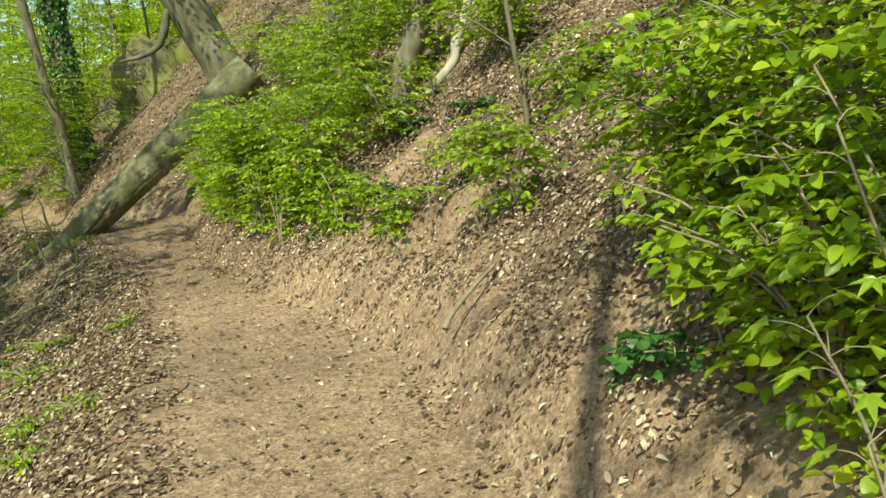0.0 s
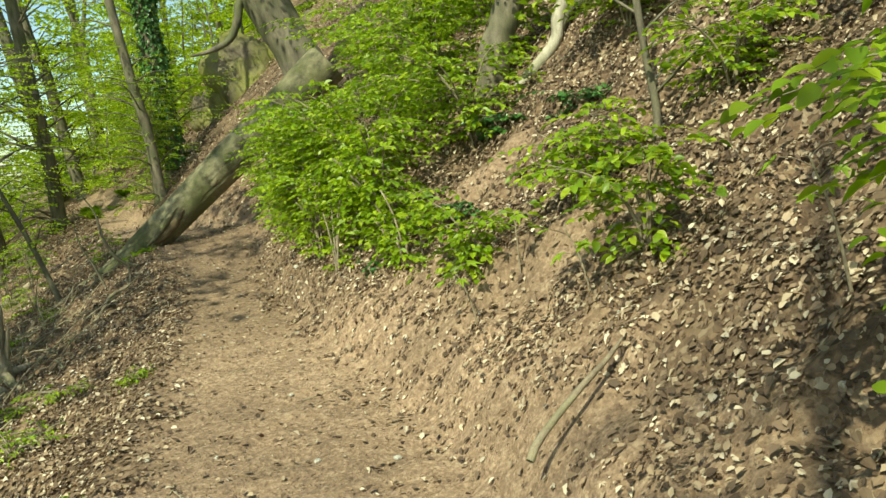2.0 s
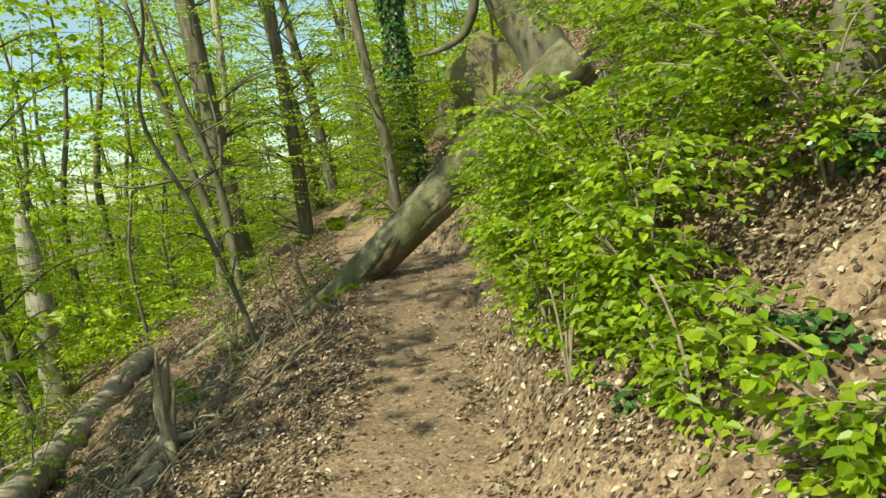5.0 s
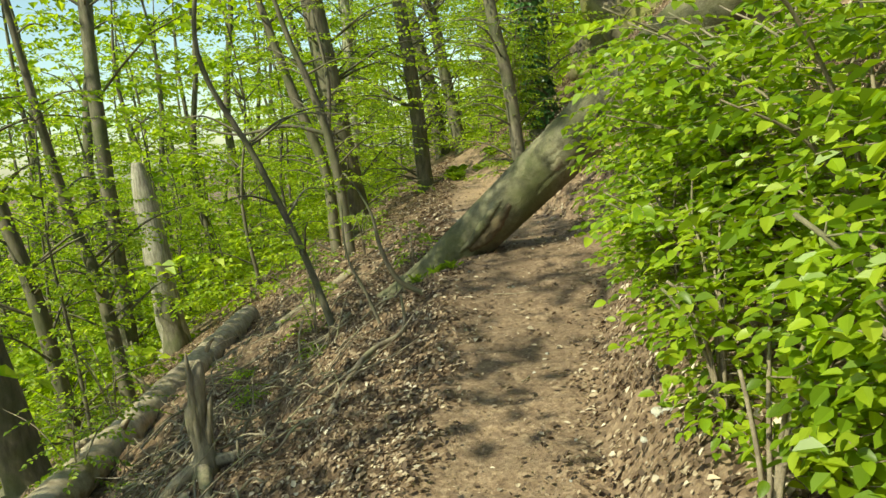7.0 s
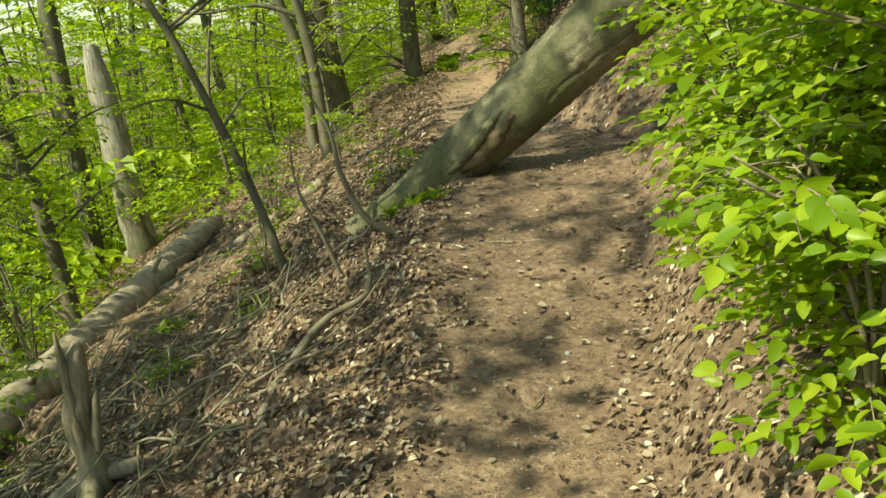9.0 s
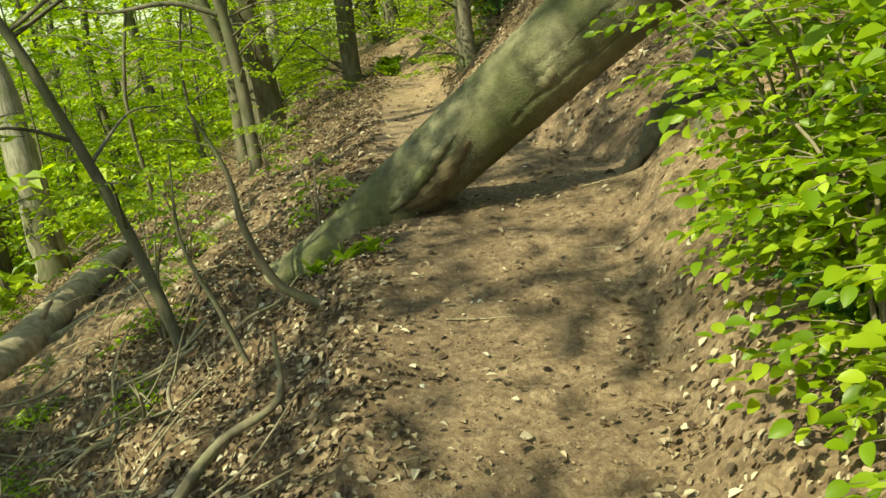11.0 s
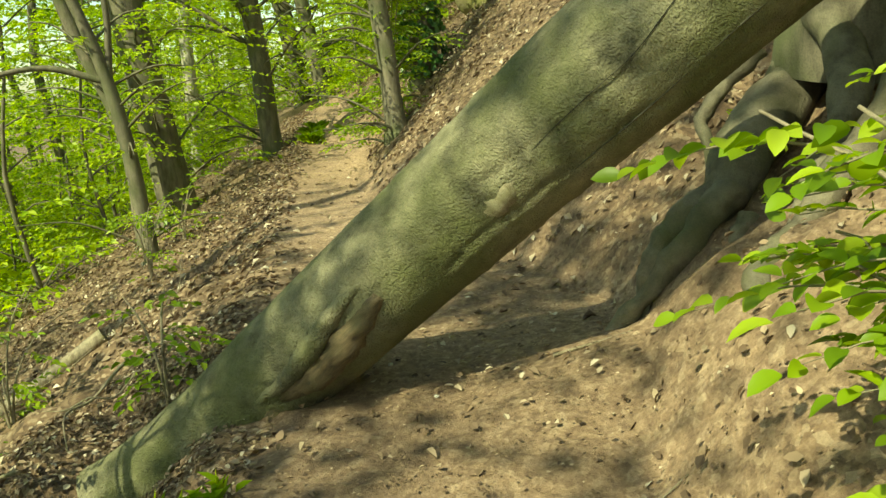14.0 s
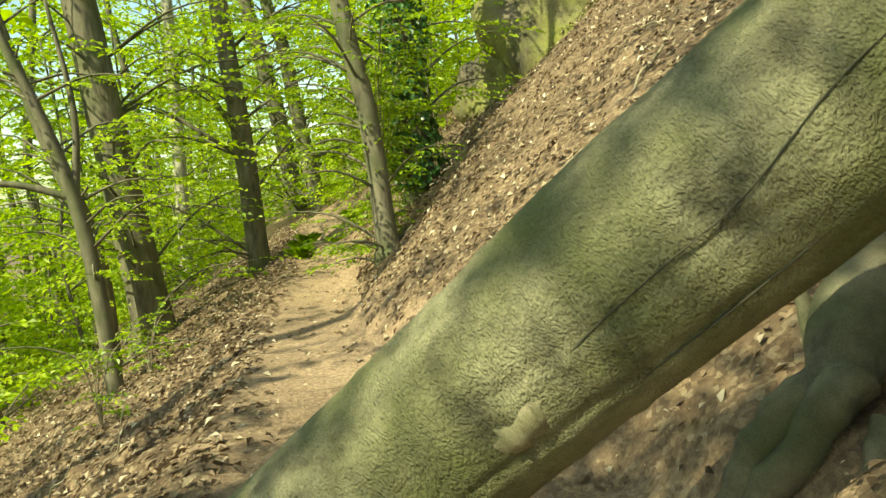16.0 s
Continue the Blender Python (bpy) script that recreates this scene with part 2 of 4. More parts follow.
def join(pieces):
    V, Q, n = [], [], 0
    for v, q in pieces:
        V.append(v), Q.append(q + n)
        n += len(v)
    return np.concatenate(V), np.concatenate(Q)


def leaf_cloud(pos, along, up, length, wide=0.62, fine=True, curl=0.0):
    """Many leaves: each a folded blade from its stalk at pos, pointing along, its face to up."""
    pos, along = np.asarray(pos, float), unit(along)
    length = np.broadcast_to(np.asarray(length, float), (len(pos),))[:, None]
    side = unit(np.cross(along, up))
    up = np.cross(side, along)
    fold = 0.14
    if fine == 2:
        half = [(0.27, 0.08, fold * 0.6), (0.46, 0.28, fold), (0.48, 0.52, fold - curl * 0.2), (0.32, 0.78, fold * 0.6 - curl * 0.6)]
        prof = [(0, 0, 0), *half, (0, 1.0, -curl), *[(-x, y, z) for x, y, z in half], (0, 0.3, 0.015), (0, 0.62, 0.01 - curl * 0.25)]
        faces = np.array([[0, 1, 2, 10], [10, 2, 3, 11], [11, 3, 4, 5], [0, 10, 7, 6], [10, 11, 8, 7], [11, 5, 9, 8]])
    elif fine:
        prof = [(0, 0, 0), (0.5, 0.34, fold), (0.40, 0.70, fold * 0.8 - curl * 0.4), (0, 1.0, -curl), (-0.40, 0.70, fold * 0.8 - curl * 0.4), (-0.5, 0.34, fold)]
        faces = np.array([[0, 1, 2, 3], [0, 3, 4, 5]])
    else:
        prof = [(0, 0, 0), (0.5, 0.5, fold), (0, 1.0, -curl), (-0.5, 0.5, fold)]
        faces = np.array([[0, 1, 2, 3]])
    V = np.stack([pos + length * (side * (x * wide) + along * y + up * z) for x, y, z in prof], 1)
    Q = faces[None] + (np.arange(len(pos)) * len(prof))[:, None, None]
    return V.reshape(-1, 3), Q.reshape(-1, 4)


# ---- the lie of the land ----
# centre of the trail: x, y, height, half width
TRAIL = smooth_line([(6, -24, -0.6, 0.6), (2.2, -9, -0.25, 0.7), (0.7, -3.5, -0.1, 0.7), (0.0, 0.0, 0.0, 0.75), (-0.68, 3.1, 0.08, 0.8),
                     (-1.36, 5.1, 0.17, 0.8), (-2.02, 6.5, 0.23, 0.6), (-2.85, 8.25, 0.30, 0.46), (-3.45, 9.5, 0.36, 0.45), (-4.2, 10.9, 0.47, 0.62),
                     (-4.85, 12.0, 0.58, 0.75), (-5.5, 13.2, 0.60, 1.0), (-7.0, 15.0, 0.52, 0.7), (-8.3, 16.5, 0.46, 0.55), (-9.9, 18.7, 0.48, 0.5),
                     (-12.3, 22.2, 0.58, 0.5), (-15.0, 26.0, 0.78, 0.5), (-19.0, 32.4, 1.1, 0.5), (-26, 44, 1.6, 0.5), (-40, 66, 2.4, 0.5)], 14)
TRAIL = np.vstack([[160, -600, -0.8, 0.6], TRAIL, [-420, 640, 4, 0.5]])
_len = np.r_[0, np.cumsum(np.linalg.norm(np.diff(TRAIL[:, :2], axis=0), axis=1))]
_at = np.unique(np.concatenate([np.arange(0, _len[-1], 9.0), np.arange(np.interp(-30, TRAIL[:, 1], _len), np.interp(70, TRAIL[:, 1], _len), 0.25)]))
TRAIL = np.stack([np.interp(_at, _len, TRAIL[:, k]) for k in range(4)], 1)
_dir = unit(np.gradient(TRAIL[:, :2], axis=0))


def across(x, y):
    """For places: metres to the right of the trail's centre, the trail's height and its half width there."""
    x, y = np.atleast_1d(np.asarray(x, float)), np.atleast_1d(np.asarray(y, float))
    v, h, w = (np.empty(len(x)) for _ in range(3))
    for lo in range(0, len(x), 4000):
        s = slice(lo, lo + 4000)
        dx, dy = x[s, None] - TRAIL[None, :, 0], y[s, None] - TRAIL[None, :, 1]
        i = (dx**2 + dy**2).argmin(1)
        rows = np.arange(len(i))
        ox, oy = dx[rows, i], dy[rows, i]
        side = np.sign(ox * _dir[i, 1] - oy * _dir[i, 0])
        v[s], h[s], w[s] = side * np.hypot(ox, oy), TRAIL[i, 2], TRAIL[i, 3]
    return v, h, w


# the line on which people walk, kept free of leaves
WALKED = smooth_line([(0.05, 0, 0, 0), (0.06, 1.5, 0, 0), (-0.05, 3.0, 0, 0), (-0.5, 4.2, 0, 0), (-1.3, 6.1, 0, 0), (-1.75, 6.9, 0, 0), (-2.7, 8.05, 0, 0), (-3.4, 9.6, 0, 0), (-4.1, 11.0, 0, 0), (-4.8, 12.2, 0, 0)], 8)


def off_walk(x, y):
    return np.sqrt(((np.asarray(x)[:, None] - WALKED[None, :, 0]) ** 2 + (np.asarray(y)[:, None] - WALKED[None, :, 1]) ** 2).min(1))


def ease(t):
    t = np.clip(t, 0, 1)
    return t * t * (3 - 2 * t)


def waves(x, y, size, seed):
    """A cheap rolling unevenness of about that size."""
    k, s = 2 * np.pi / size, seed
    return (np.sin(k * x + 1.7 * np.sin(0.6 * k * y + s)) * np.cos(0.9 * k * y + s) + 0.6 * np.sin(1.9 * k * y + 1.3 * np.sin(1.1 * k * x) + 2 * s)) / 1.6


def land(x, y):
    v, h, w = across(x, y)
    x, y = np.atleast_1d(x), np.atleast_1d(y)
    r, l = np.maximum(v - w, 0), np.maximum(-v - w, 0)
    bank = 0.82 * np.minimum(r, 9) + 0.1 * ease(r / 0.3) + 0.3 * np.clip(r - 9, 0, 20)
    fall = 0.44 * np.minimum(l, 2.2) + 0.48 * np.clip(l - 2.2, 0, 3) + 0.5 * np.clip(l - 5.2, 0, 16) + 0.12 * np.clip(l - 21.2, 0, 40)
    off = ease(np.maximum(r, l) / 0.8)
    z = h + bank - fall - 0.03 * (1 - np.clip(np.abs(v) / w, 0, 1))
    z += off * (0.09 * waves(x, y, 1.9, 1.0) + 0.05 * waves(x, y, 0.8, 3.0)) + (0.012 + 0.02 * off) * waves(x, y, 0.31, 5.0)
    # hollow washed out under the log's foot
    z -= 0.3 * np.exp(-((x + 6.4) ** 2 + (y - 12.0) ** 2) / 0.36)
    # earth heaped among the bare roots
    z += 0.13 * np.exp(-((x + 4.25) ** 2 + (y - 13.0) ** 2) / 0.3)
    return z + 0.012 * waves(x, y, 0.7, 8.0)


def ground_at(x, y):
    return float(land(x, y)[0])


def axis(lo, hi, step, far_lo, far_hi):
    fine = np.arange(lo, hi + step / 2, step)
    out = [fine]
    for edge, far, sign in ((lo, far_lo, -1), (hi, far_hi, 1)):
        p, s, more = edge, step, []
        while (p - far) * sign < 0:
            s *= 1.12
            p += sign * s
            more.append(p)
        out.append(np.array(more))
    return np.sort(np.concatenate(out))


def build_ground():
    gx, gy = axis(-9.0, 2.4, 0.068, -900, 900), axis(1.8, 15.5, 0.068, -900, 900)
    X, Y = np.meshgrid(gx, gy)
    x, y = X.ravel(), Y.ravel()
    near = np.array([noise.fractal(Vector((a * 3.1, b * 3.1, 0)), 1.0, 2.0, 4) if -10 < a < 3 and 1 < b < 17 else 0.0 for a, b in zip(x, y)])
    v, _, w = across(x, y)
    z = land(x, y) + (0.014 + 0.022 * ease((np.abs(v) - w) / 0.3)) * near
    nx, ny = len(gx), len(gy)
    i, j = np.meshgrid(np.arange(ny - 1), np.arange(nx - 1), indexing="ij")
    Q = np.stack([i * nx + j, i * nx + j + 1, (i + 1) * nx + j + 1, (i + 1) * nx + j], -1)
    me = quad_mesh("ground", np.stack([x, y, z], 1), Q)
    edge = np.where(v > 0, np.abs(v) - w - 0.25 - 0.35 * (y < 7), np.abs(v) - w * 0.9) + 0.22 * near + 0.12 * waves(x, y, 1.3, 2.0)
    soil = 1 - ease((edge + 0.2) / 0.45)
    soil = np.maximum(soil, ease((waves(x, y, 2.3, 4.4) + near * 0.5 - 0.72) / 0.2) * (v > 0) * (v < 4) * 0.9)
    # worn earth at the foot of the rooted beech
    soil = np.maximum(soil, np.exp(-((x + 3.9) ** 2 / 1.2 + (y - 12.9) ** 2 / 1.6) ** 2))
    # crumbled leaf mulch mixed into the earth further up the trail
    soil = soil * (1 - 0.5 * ease((y - 6.5) / 2.0) * (1 - ease((y - 14.5) / 1.5)))
    me.attributes.new("soil", "FLOAT", "POINT").data.foreach_set("value", soil.astype(np.float32))
    ob = part("ground", me, M_GROUND)
    return tagged(ob, "brown woodland soil with a trodden earth trail", "ground", kind="structure")


build_ground()

# ---- fallen log ----


def fallen_log():
    """A beech trunk that lies across the trail, its thin end on the ground and its thick end up on the bank."""
    root = new("fallen_log")
    tagged(root, "large grey-green fallen beech trunk lying slanted across the trail", "log")
    foot, top = Vector((-6.55, 12.27, -0.02)), Vector((-3.0, 13.2, 2.9))
    ax = (top - foot)
    length = ax.length
    turn = ax.to_track_quat("X", "Z")
    root.matrix_world = Matrix.Translation(foot) @ turn.to_matrix().to_4x4()
    n, sides, back = 460, 112, 0.45
    s = np.linspace(0, 1, n)
    r = 0.185 + 0.125 * s ** 0.8
    r[:10] *= np.linspace(0.5, 1.0, 10) ** 0.5
    bend_y, bend_z = 0.05 * np.sin(s * 5.0), 0.03 * np.sin(s * 3.2 + 0.4) + 0.26 * np.exp(-s / 0.075)
    th = np.linspace(0, 2 * np.pi, sides, endpoint=False)
    V = np.empty((n, sides, 3))
    for i in range(n):
        for j in range(sides):
            x = s[i] * (length + back) - back
            q = Vector((x, math.cos(th[j]) * 0.25, math.sin(th[j]) * 0.25))
            d = 1 + 0.045 * noise.fractal(q * 2.0, 1.0, 2.0, 2) + 0.006 * noise.fractal(Vector((x * 9, q.y * 22, q.z * 22)), 1.0, 2.0, 2) + 0.005 * noise.fractal(Vector((x * 60, q.y * 38, q.z * 38)), 1.0, 2.0, 2)
            # long seam low on the flank, and a shorter one above it
            for mid, lo, hi, deep, wide in ((-2.32 + 0.30 * math.sin(x * 2.1), 2.0, 4.9, 0.03, 0.06), (-2.95 + 0.5 * (x - 2.9), 2.3, 3.1, 0.03, 0.06)):
                if lo < x < hi:
                    gap = (th[j] - (mid % (2 * math.pi)) + 0.12 * noise.noise(Vector((x * 4, 0, 1)))) / wide
                    d -= deep * math.exp(-gap * gap) - 0.25 * deep * math.exp(-(gap - 2.2) ** 2)
            # swelling round the old wound
            sw = math.exp(-((x - 1.45) / 0.28) ** 2 - ((th[j] - 3.75) / 0.6) ** 2)
            d += 0.10 * sw
            # rings of folded bark where limbs once grew
            for xr in (2.05, 2.32, 2.5):
                d += 0.018 * math.exp(-((x - xr - 0.06 * math.sin(th[j] * 2)) / 0.022) ** 2) * (math.sin(th[j] - 3.9) > -0.3 or math.cos(th[j] + 0.2) < -0.2)
            V[i, j] = (x, bend_y[i] + math.cos(th[j]) * r[i] * d, bend_z[i] + math.sin(th[j]) * r[i] * d)
    i, j = np.meshgrid(np.arange(n - 1), np.arange(sides), indexing="ij")
    k = (j + 1) % sides
    Q = np.stack([i * sides + j, (i + 1) * sides + j, (i + 1) * sides + k, i * sides + k], -1)
    part("trunk", quad_mesh("trunk", V, Q[..., ::-1]), M_LOG, root)
    # torn wood and its bark lip
    def on(x, ang, out):
        k = int((x + back) / (length + back) * (n - 1))
        return (x, bend_y[k] + math.cos(ang) * (r[k] + out), bend_z[k] + math.sin(ang) * (r[k] + out))
    wound = smooth_line([(*on(1.08, 3.55, -0.03), 0.03), (*on(1.25, 3.58, 0.0), 0.06), (*on(1.45, 3.55, 0.0), 0.07), (*on(1.62, 3.42, 0.0), 0.05), (*on(1.74, 3.3, 0.01), 0.02)], 7)
    part("wound", quad_mesh("wound", *tube(wound, 16, 0.3, 2.0)), M_WOUND, root, "torn reddish brown bare wood")
    lip = smooth_line([(*on(1.0, 3.30, -0.01), 0.015), (*on(1.2, 3.30, 0.02), 0.035), (*on(1.38, 3.2, 0.03), 0.045), (*on(1.55, 3.05, 0.02), 0.035), (*on(1.72, 2.98, 0.0), 0.012)], 7)
    part("bark_lip", quad_mesh("bark_lip", *tube(lip, 12, 0.3, 5.0)), M_LOG, root, "folded green bark lip")
    cracks = [
        [(2.42, 3.32, 0.002), (2.6, 3.2, 0.006), (2.8, 3.12, 0.007), (3.0, 3.16, 0.006), (3.25, 3.0, 0.007), (3.5, 2.98, 0.002)],
        [(2.1, 3.85, 0.003), (2.5, 3.78, 0.008), (2.9, 3.86, 0.009), (3.3, 3.72, 0.009), (3.7, 3.76, 0.01), (4.1, 3.62, 0.009), (4.5, 3.6, 0.004)]]
    for k, c in enumerate(cracks):
        line = smooth_line([(*on(x, a + 0.05 * math.sin(x * 23), -0.0025), r * 0.38) for x, a, r in c], 9)
        part("bark_crack", quad_mesh("bark_crack", *tube(line, 6, 0.9, k + 0.5)), M_CRACK, root, "dark crack in the bark")
    scar = smooth_line([(*on(2.2, 3.52, -0.05), 0.03), (*on(2.28, 3.5, -0.056), 0.06), (*on(2.38, 3.44, -0.056), 0.062), (*on(2.47, 3.4, -0.05), 0.03)], 6)
    part("bark_scar", quad_mesh("bark_scar", *tube(scar, 14, 0.25, 3.0)), M_DEAD, root, "pale bare bark scar")
    stub = smooth_line([(*on(1.02, 3.72, -0.05), 0.05), (*on(0.95, 3.75, 0.05), 0.04), (*on(0.9, 3.78, 0.09), 0.012)], 6)
    part("branch_stub", quad_mesh("branch_stub", *tube(stub, 12, 0.35, 7.0)), M_WOUND, root, "splintered brown branch stub")
    end = smooth_line([(-0.82, 0.05, 0.34, 0.04), (-0.68, 0.02, 0.31, 0.10), (-0.5, 0, 0.27, 0.14), (-0.3, 0, 0.2, 0.15), (-0.1, 0, 0.1, 0.1)], 8)
    part("broken_end", quad_mesh("broken_end", *tube(end, 18, 0.45, 9.0)), M_DEAD, root, "pale splintered broken end")


fallen_log()

# ---- trees ----
RNG = np.random.default_rng(7)


def spray(rng, start, heading, length, leaf, radius=0.0035, rise=0.25, droop=0.35, step=0.75):
    """A twig with leaves to both sides, all in about one level sheet. Gives its line and its leaves."""
    n = max(4, int(length / (leaf * step)))
    t = np.linspace(0, 1, n)
    heading = unit(np.array([heading[0], heading[1], 0.0]) + 1e-6)
    side = np.array([-heading[1], heading[0], 0.0])
    bend = rng.normal(0, 0.18)
    pts = start + length * (heading * t[:, None] + side * (bend * t**2)[:, None] + np.array([0, 0, 1.0]) * (rise * t - droop * t**2)[:, None])
    line = np.c_[pts, radius * (1 - 0.75 * t)]
    sign = np.where(np.arange(n) % 2, 1.0, -1.0)
    ang = sign * rng.uniform(0.6, 1.1, n)
    ang[-1] = rng.normal(0, 0.2)
    along = heading * np.cos(ang)[:, None] + side * np.sin(ang)[:, None] + np.array([0, 0, 1.0]) * rng.normal(-0.22, 0.25, n)[:, None]
    up = np.array([0, 0, 1.0]) + rng.normal(0, 0.38, (n, 3))
    size = leaf * rng.uniform(0.65, 1.15, n)
    keep = t > 0.12
    return line, (pts[keep], along[keep], up[keep], size[keep])


def gather(leaves):
    return [np.concatenate(c) for c in zip(*leaves)]


def shrub(name, label, base, height, reach, stems, seed, leaf=0.06, toward=(0, 0), mat=M_LEAF, twigs=16, fine=True, category="shrub", group="shrubs on the bank", wide=0.62, clear=0.4, off=0.6):
    """A young beech: thin arching stems with level sprays of leaves."""
    rng = np.random.default_rng(seed)
    root = new(name)
    root.location = base
    tagged(root, label, category, group)
    bars, leaves = [], []
    for _ in range(stems):
        a = rng.uniform(0, 2 * np.pi)
        out = np.array([math.cos(a), math.sin(a), 0]) * reach * rng.uniform(0.35, 0.9) + np.array([*toward, 0])
        if abs(across(base[0] + out[0], base[1] + out[1])[0][0]) < clear + 0.12 or abs(across(base[0] + out[0] * 0.6, base[1] + out[1] * 0.6)[0][0]) < clear + 0.12:
            out = -out * 0.5
        h = height * rng.uniform(0.6, 1.05)
        line = smooth_line([(0, 0, -0.12, 0.010), (*(out[:2] * 0.15), h * 0.4, 0.008), (*(out[:2] * 0.5), h * 0.8, 0.006), (*out[:2], h, 0.003)], 5)
        near = (off_walk(line[:, 0] + base[0], line[:, 1] + base[1]) < off) & (line[:, 1] + base[1] < 8.4)
        if near.any():
            line = line[:max(4, int(near.argmax()))]
        part("stem", quad_mesh("stem", *tube(line, 5)), M_TWIG, root)
        for k in range(twigs):
            f = rng.uniform(0.15, 1.0)
            p = line[int(f * (len(line) - 1)), :3]
            b = rng.uniform(0, 2 * np.pi)
            head = np.array([math.cos(b), math.sin(b)]) + 0.7 * out[:2] / max(reach, 0.1)
            tw, lv = spray(rng, p, head, rng.uniform(0.3, 0.7) * max(reach, 0.18), leaf, step=0.45)
            v = across(lv[0][:, 0] + base[0], lv[0][:, 1] + base[1])[0]
            free = (abs(v) > clear) & ((off_walk(lv[0][:, 0] + base[0], lv[0][:, 1] + base[1]) > off) | (lv[0][:, 1] + base[1] > 8.4))
            if free.any():
                leaves.append(tuple(c[free] for c in lv))
            if free.all():
                bars.append(tube(tw[::3], 3))
    if bars:
        tagged(part("twig_network", quad_mesh("twig_network", *join(bars)), M_TWIG, root, "thin brown woody twigs"), kind="stuff")
    if not leaves:
        return root
    pos, along, up, size = gather(leaves)
    tagged(part("foliage", quad_mesh("foliage", *leaf_cloud(pos, along, up, size, wide, fine, 0.12), fine == 2), mat, root), kind="stuff")
    return root


def tree(name, label, line, seed, mat=M_BARK, sides=14, limbs=(), crown=None, leaf=0.1, sprays=0, group="woodland trees", category="tree", branch_from=0.25, reach=2.4, rough=0.06, steps=7, wide=0.62, leafmat=M_CROWN, per=8, bare=False):
    """A tree from its trunk's line (x, y, z, radius); sprays of leaves on side branches along it."""
    rng = np.random.default_rng(seed)
    line = np.asarray(line, float)
    foot = line[0, :3].copy()
    root = new(name)
    root.location = foot
    tagged(root, label, category, group)
    local = line - np.array([*foot, 0])
    r0 = local[0, 3]
    local = np.vstack([[*(local[0, :3] - (local[1, :3] - local[0, :3]) * 0.05 - np.array([0, 0, 0.25])), r0 * 1.7], [*local[0, :3], r0 * 1.35], [*(local[0, :3] * 0.9 + local[1, :3] * 0.1), r0 * 1.05], local[1:]])
    trunk = smooth_line(local, steps)
    part("trunk", quad_mesh("trunk", *tube(trunk, sides, rough, seed, 0.08)), mat, root)
    bars, leaves = [], []
    for pts in limbs:
        limb = np.asarray(pts, float) - np.array([*foot, 0])
        part("limb", quad_mesh("limb", *tube(smooth_line(limb, 6), 8, 0.1, seed)), mat, root)
    total = len(trunk)
    for _ in range(sprays):
        f = branch_from + (1 - branch_from) * rng.random() ** 0.9
        p = trunk[min(int(f * total), total - 1), :3]
        a = rng.uniform(0, 2 * np.pi)
        h = np.array([math.cos(a), math.sin(a)])
        L = reach * rng.uniform(0.5, 1.1) * (1.15 - 0.5 * f)
        tip = p + np.array([*(h * L), L * rng.uniform(0.0, 0.55)])
        mid = (p + tip) / 2 + np.array([0, 0, 0.12 * L])
        thick = min(0.02 + 0.006 * L, 0.45 * r0)
        br = smooth_line([(*p, thick), (*mid, thick * 0.6), (*tip, min(0.004, thick * 0.3))], 2 if bare else 4)
        if not bare or len(bars) < 28:
            bars.append(tube(br, 3))
        for q in range(per):
            g = rng.uniform(0.25, 1.0)
            s = br[0, :3] + (br[-1, :3] - br[0, :3]) * g + np.array([0, 0, 0.24 * L * g * (1 - g)])
            b = a + rng.choice([-1, 1]) * rng.uniform(0.3, 1.2)
            tw, lv = spray(rng, s, (math.cos(b), math.sin(b)), L * rng.uniform(0.3, 0.55), leaf, 0.005, 0.15, 0.25, 0.55)
            leaves.append(lv)
            if q < 2 and not bare:
                bars.append(tube(tw[::2], 3))
    if bars:
        tagged(part("branch_network", quad_mesh("branch_network", *join(bars)), M_BARK, root), kind="stuff")
    if leaves:
        pos, along, up, size = gather(leaves)
        tagged(part("crown", quad_mesh("crown", *leaf_cloud(pos, along, up, size, wide, False, 0.1), False), leafmat, root, "fresh yellow-green spring foliage"), kind="stuff")
    return root


def based(x, y, *more):
    """A trunk's line that starts on the ground at x, y and goes on through the points given."""
    r = more[0][3] * 1.08
    return [(x, y, ground_at(x, y), r), *more]

# the trees that stand beside the trail
tree("beech_tree", "slender grey beech trunk beside the trail", based(-14.1, 22.85, (-14.12, 22.83, 2.84, 0.19), (-14.22, 22.75, 5.45, 0.17), (-14.4, 22.6, 11, 0.12), (-14.6, 22.4, 16, 0.04)), 11, sprays=55, branch_from=0.3, reach=3, leaf=0.12)
tree("beech_tree", "stout grey leaning beech trunk on the slope", based(-14.49, 20.51, (-14.65, 20.34, 2.19, 0.30), (-14.81, 20.16, 5.2, 0.27), (-15.1, 19.8, 11, 0.2), (-15.4, 19.5, 18, 0.05)), 12, sprays=55, branch_from=0.35, reach=3.4, sides=20, leaf=0.12)
tree("young_tree", "thin forked tree with dark bark leaning downhill", based(-12.44, 17.85, (-12.48, 17.81, 1.19, 0.10), (-12.57, 17.7, 2.27, 0.085), (-12.72, 17.51, 3.25, 0.07), (-12.88, 17.32, 4.06, 0.055), (-13.2, 16.9, 6.4, 0.02)), 13,
     limbs=[[(-12.55, 17.72, 2.05, 0.05), (-13.1, 17.2, 2.3, 0.04), (-13.9, 16.5, 2.25, 0.025), (-14.8, 15.9, 2.65, 0.01)], [(-12.55, 17.75, 1.95, 0.05), (-12.4, 17.8, 3.1, 0.04), (-12.5, 17.7, 4.5, 0.02)]], sprays=22, branch_from=0.3, reach=1.8, leaf=0.08)
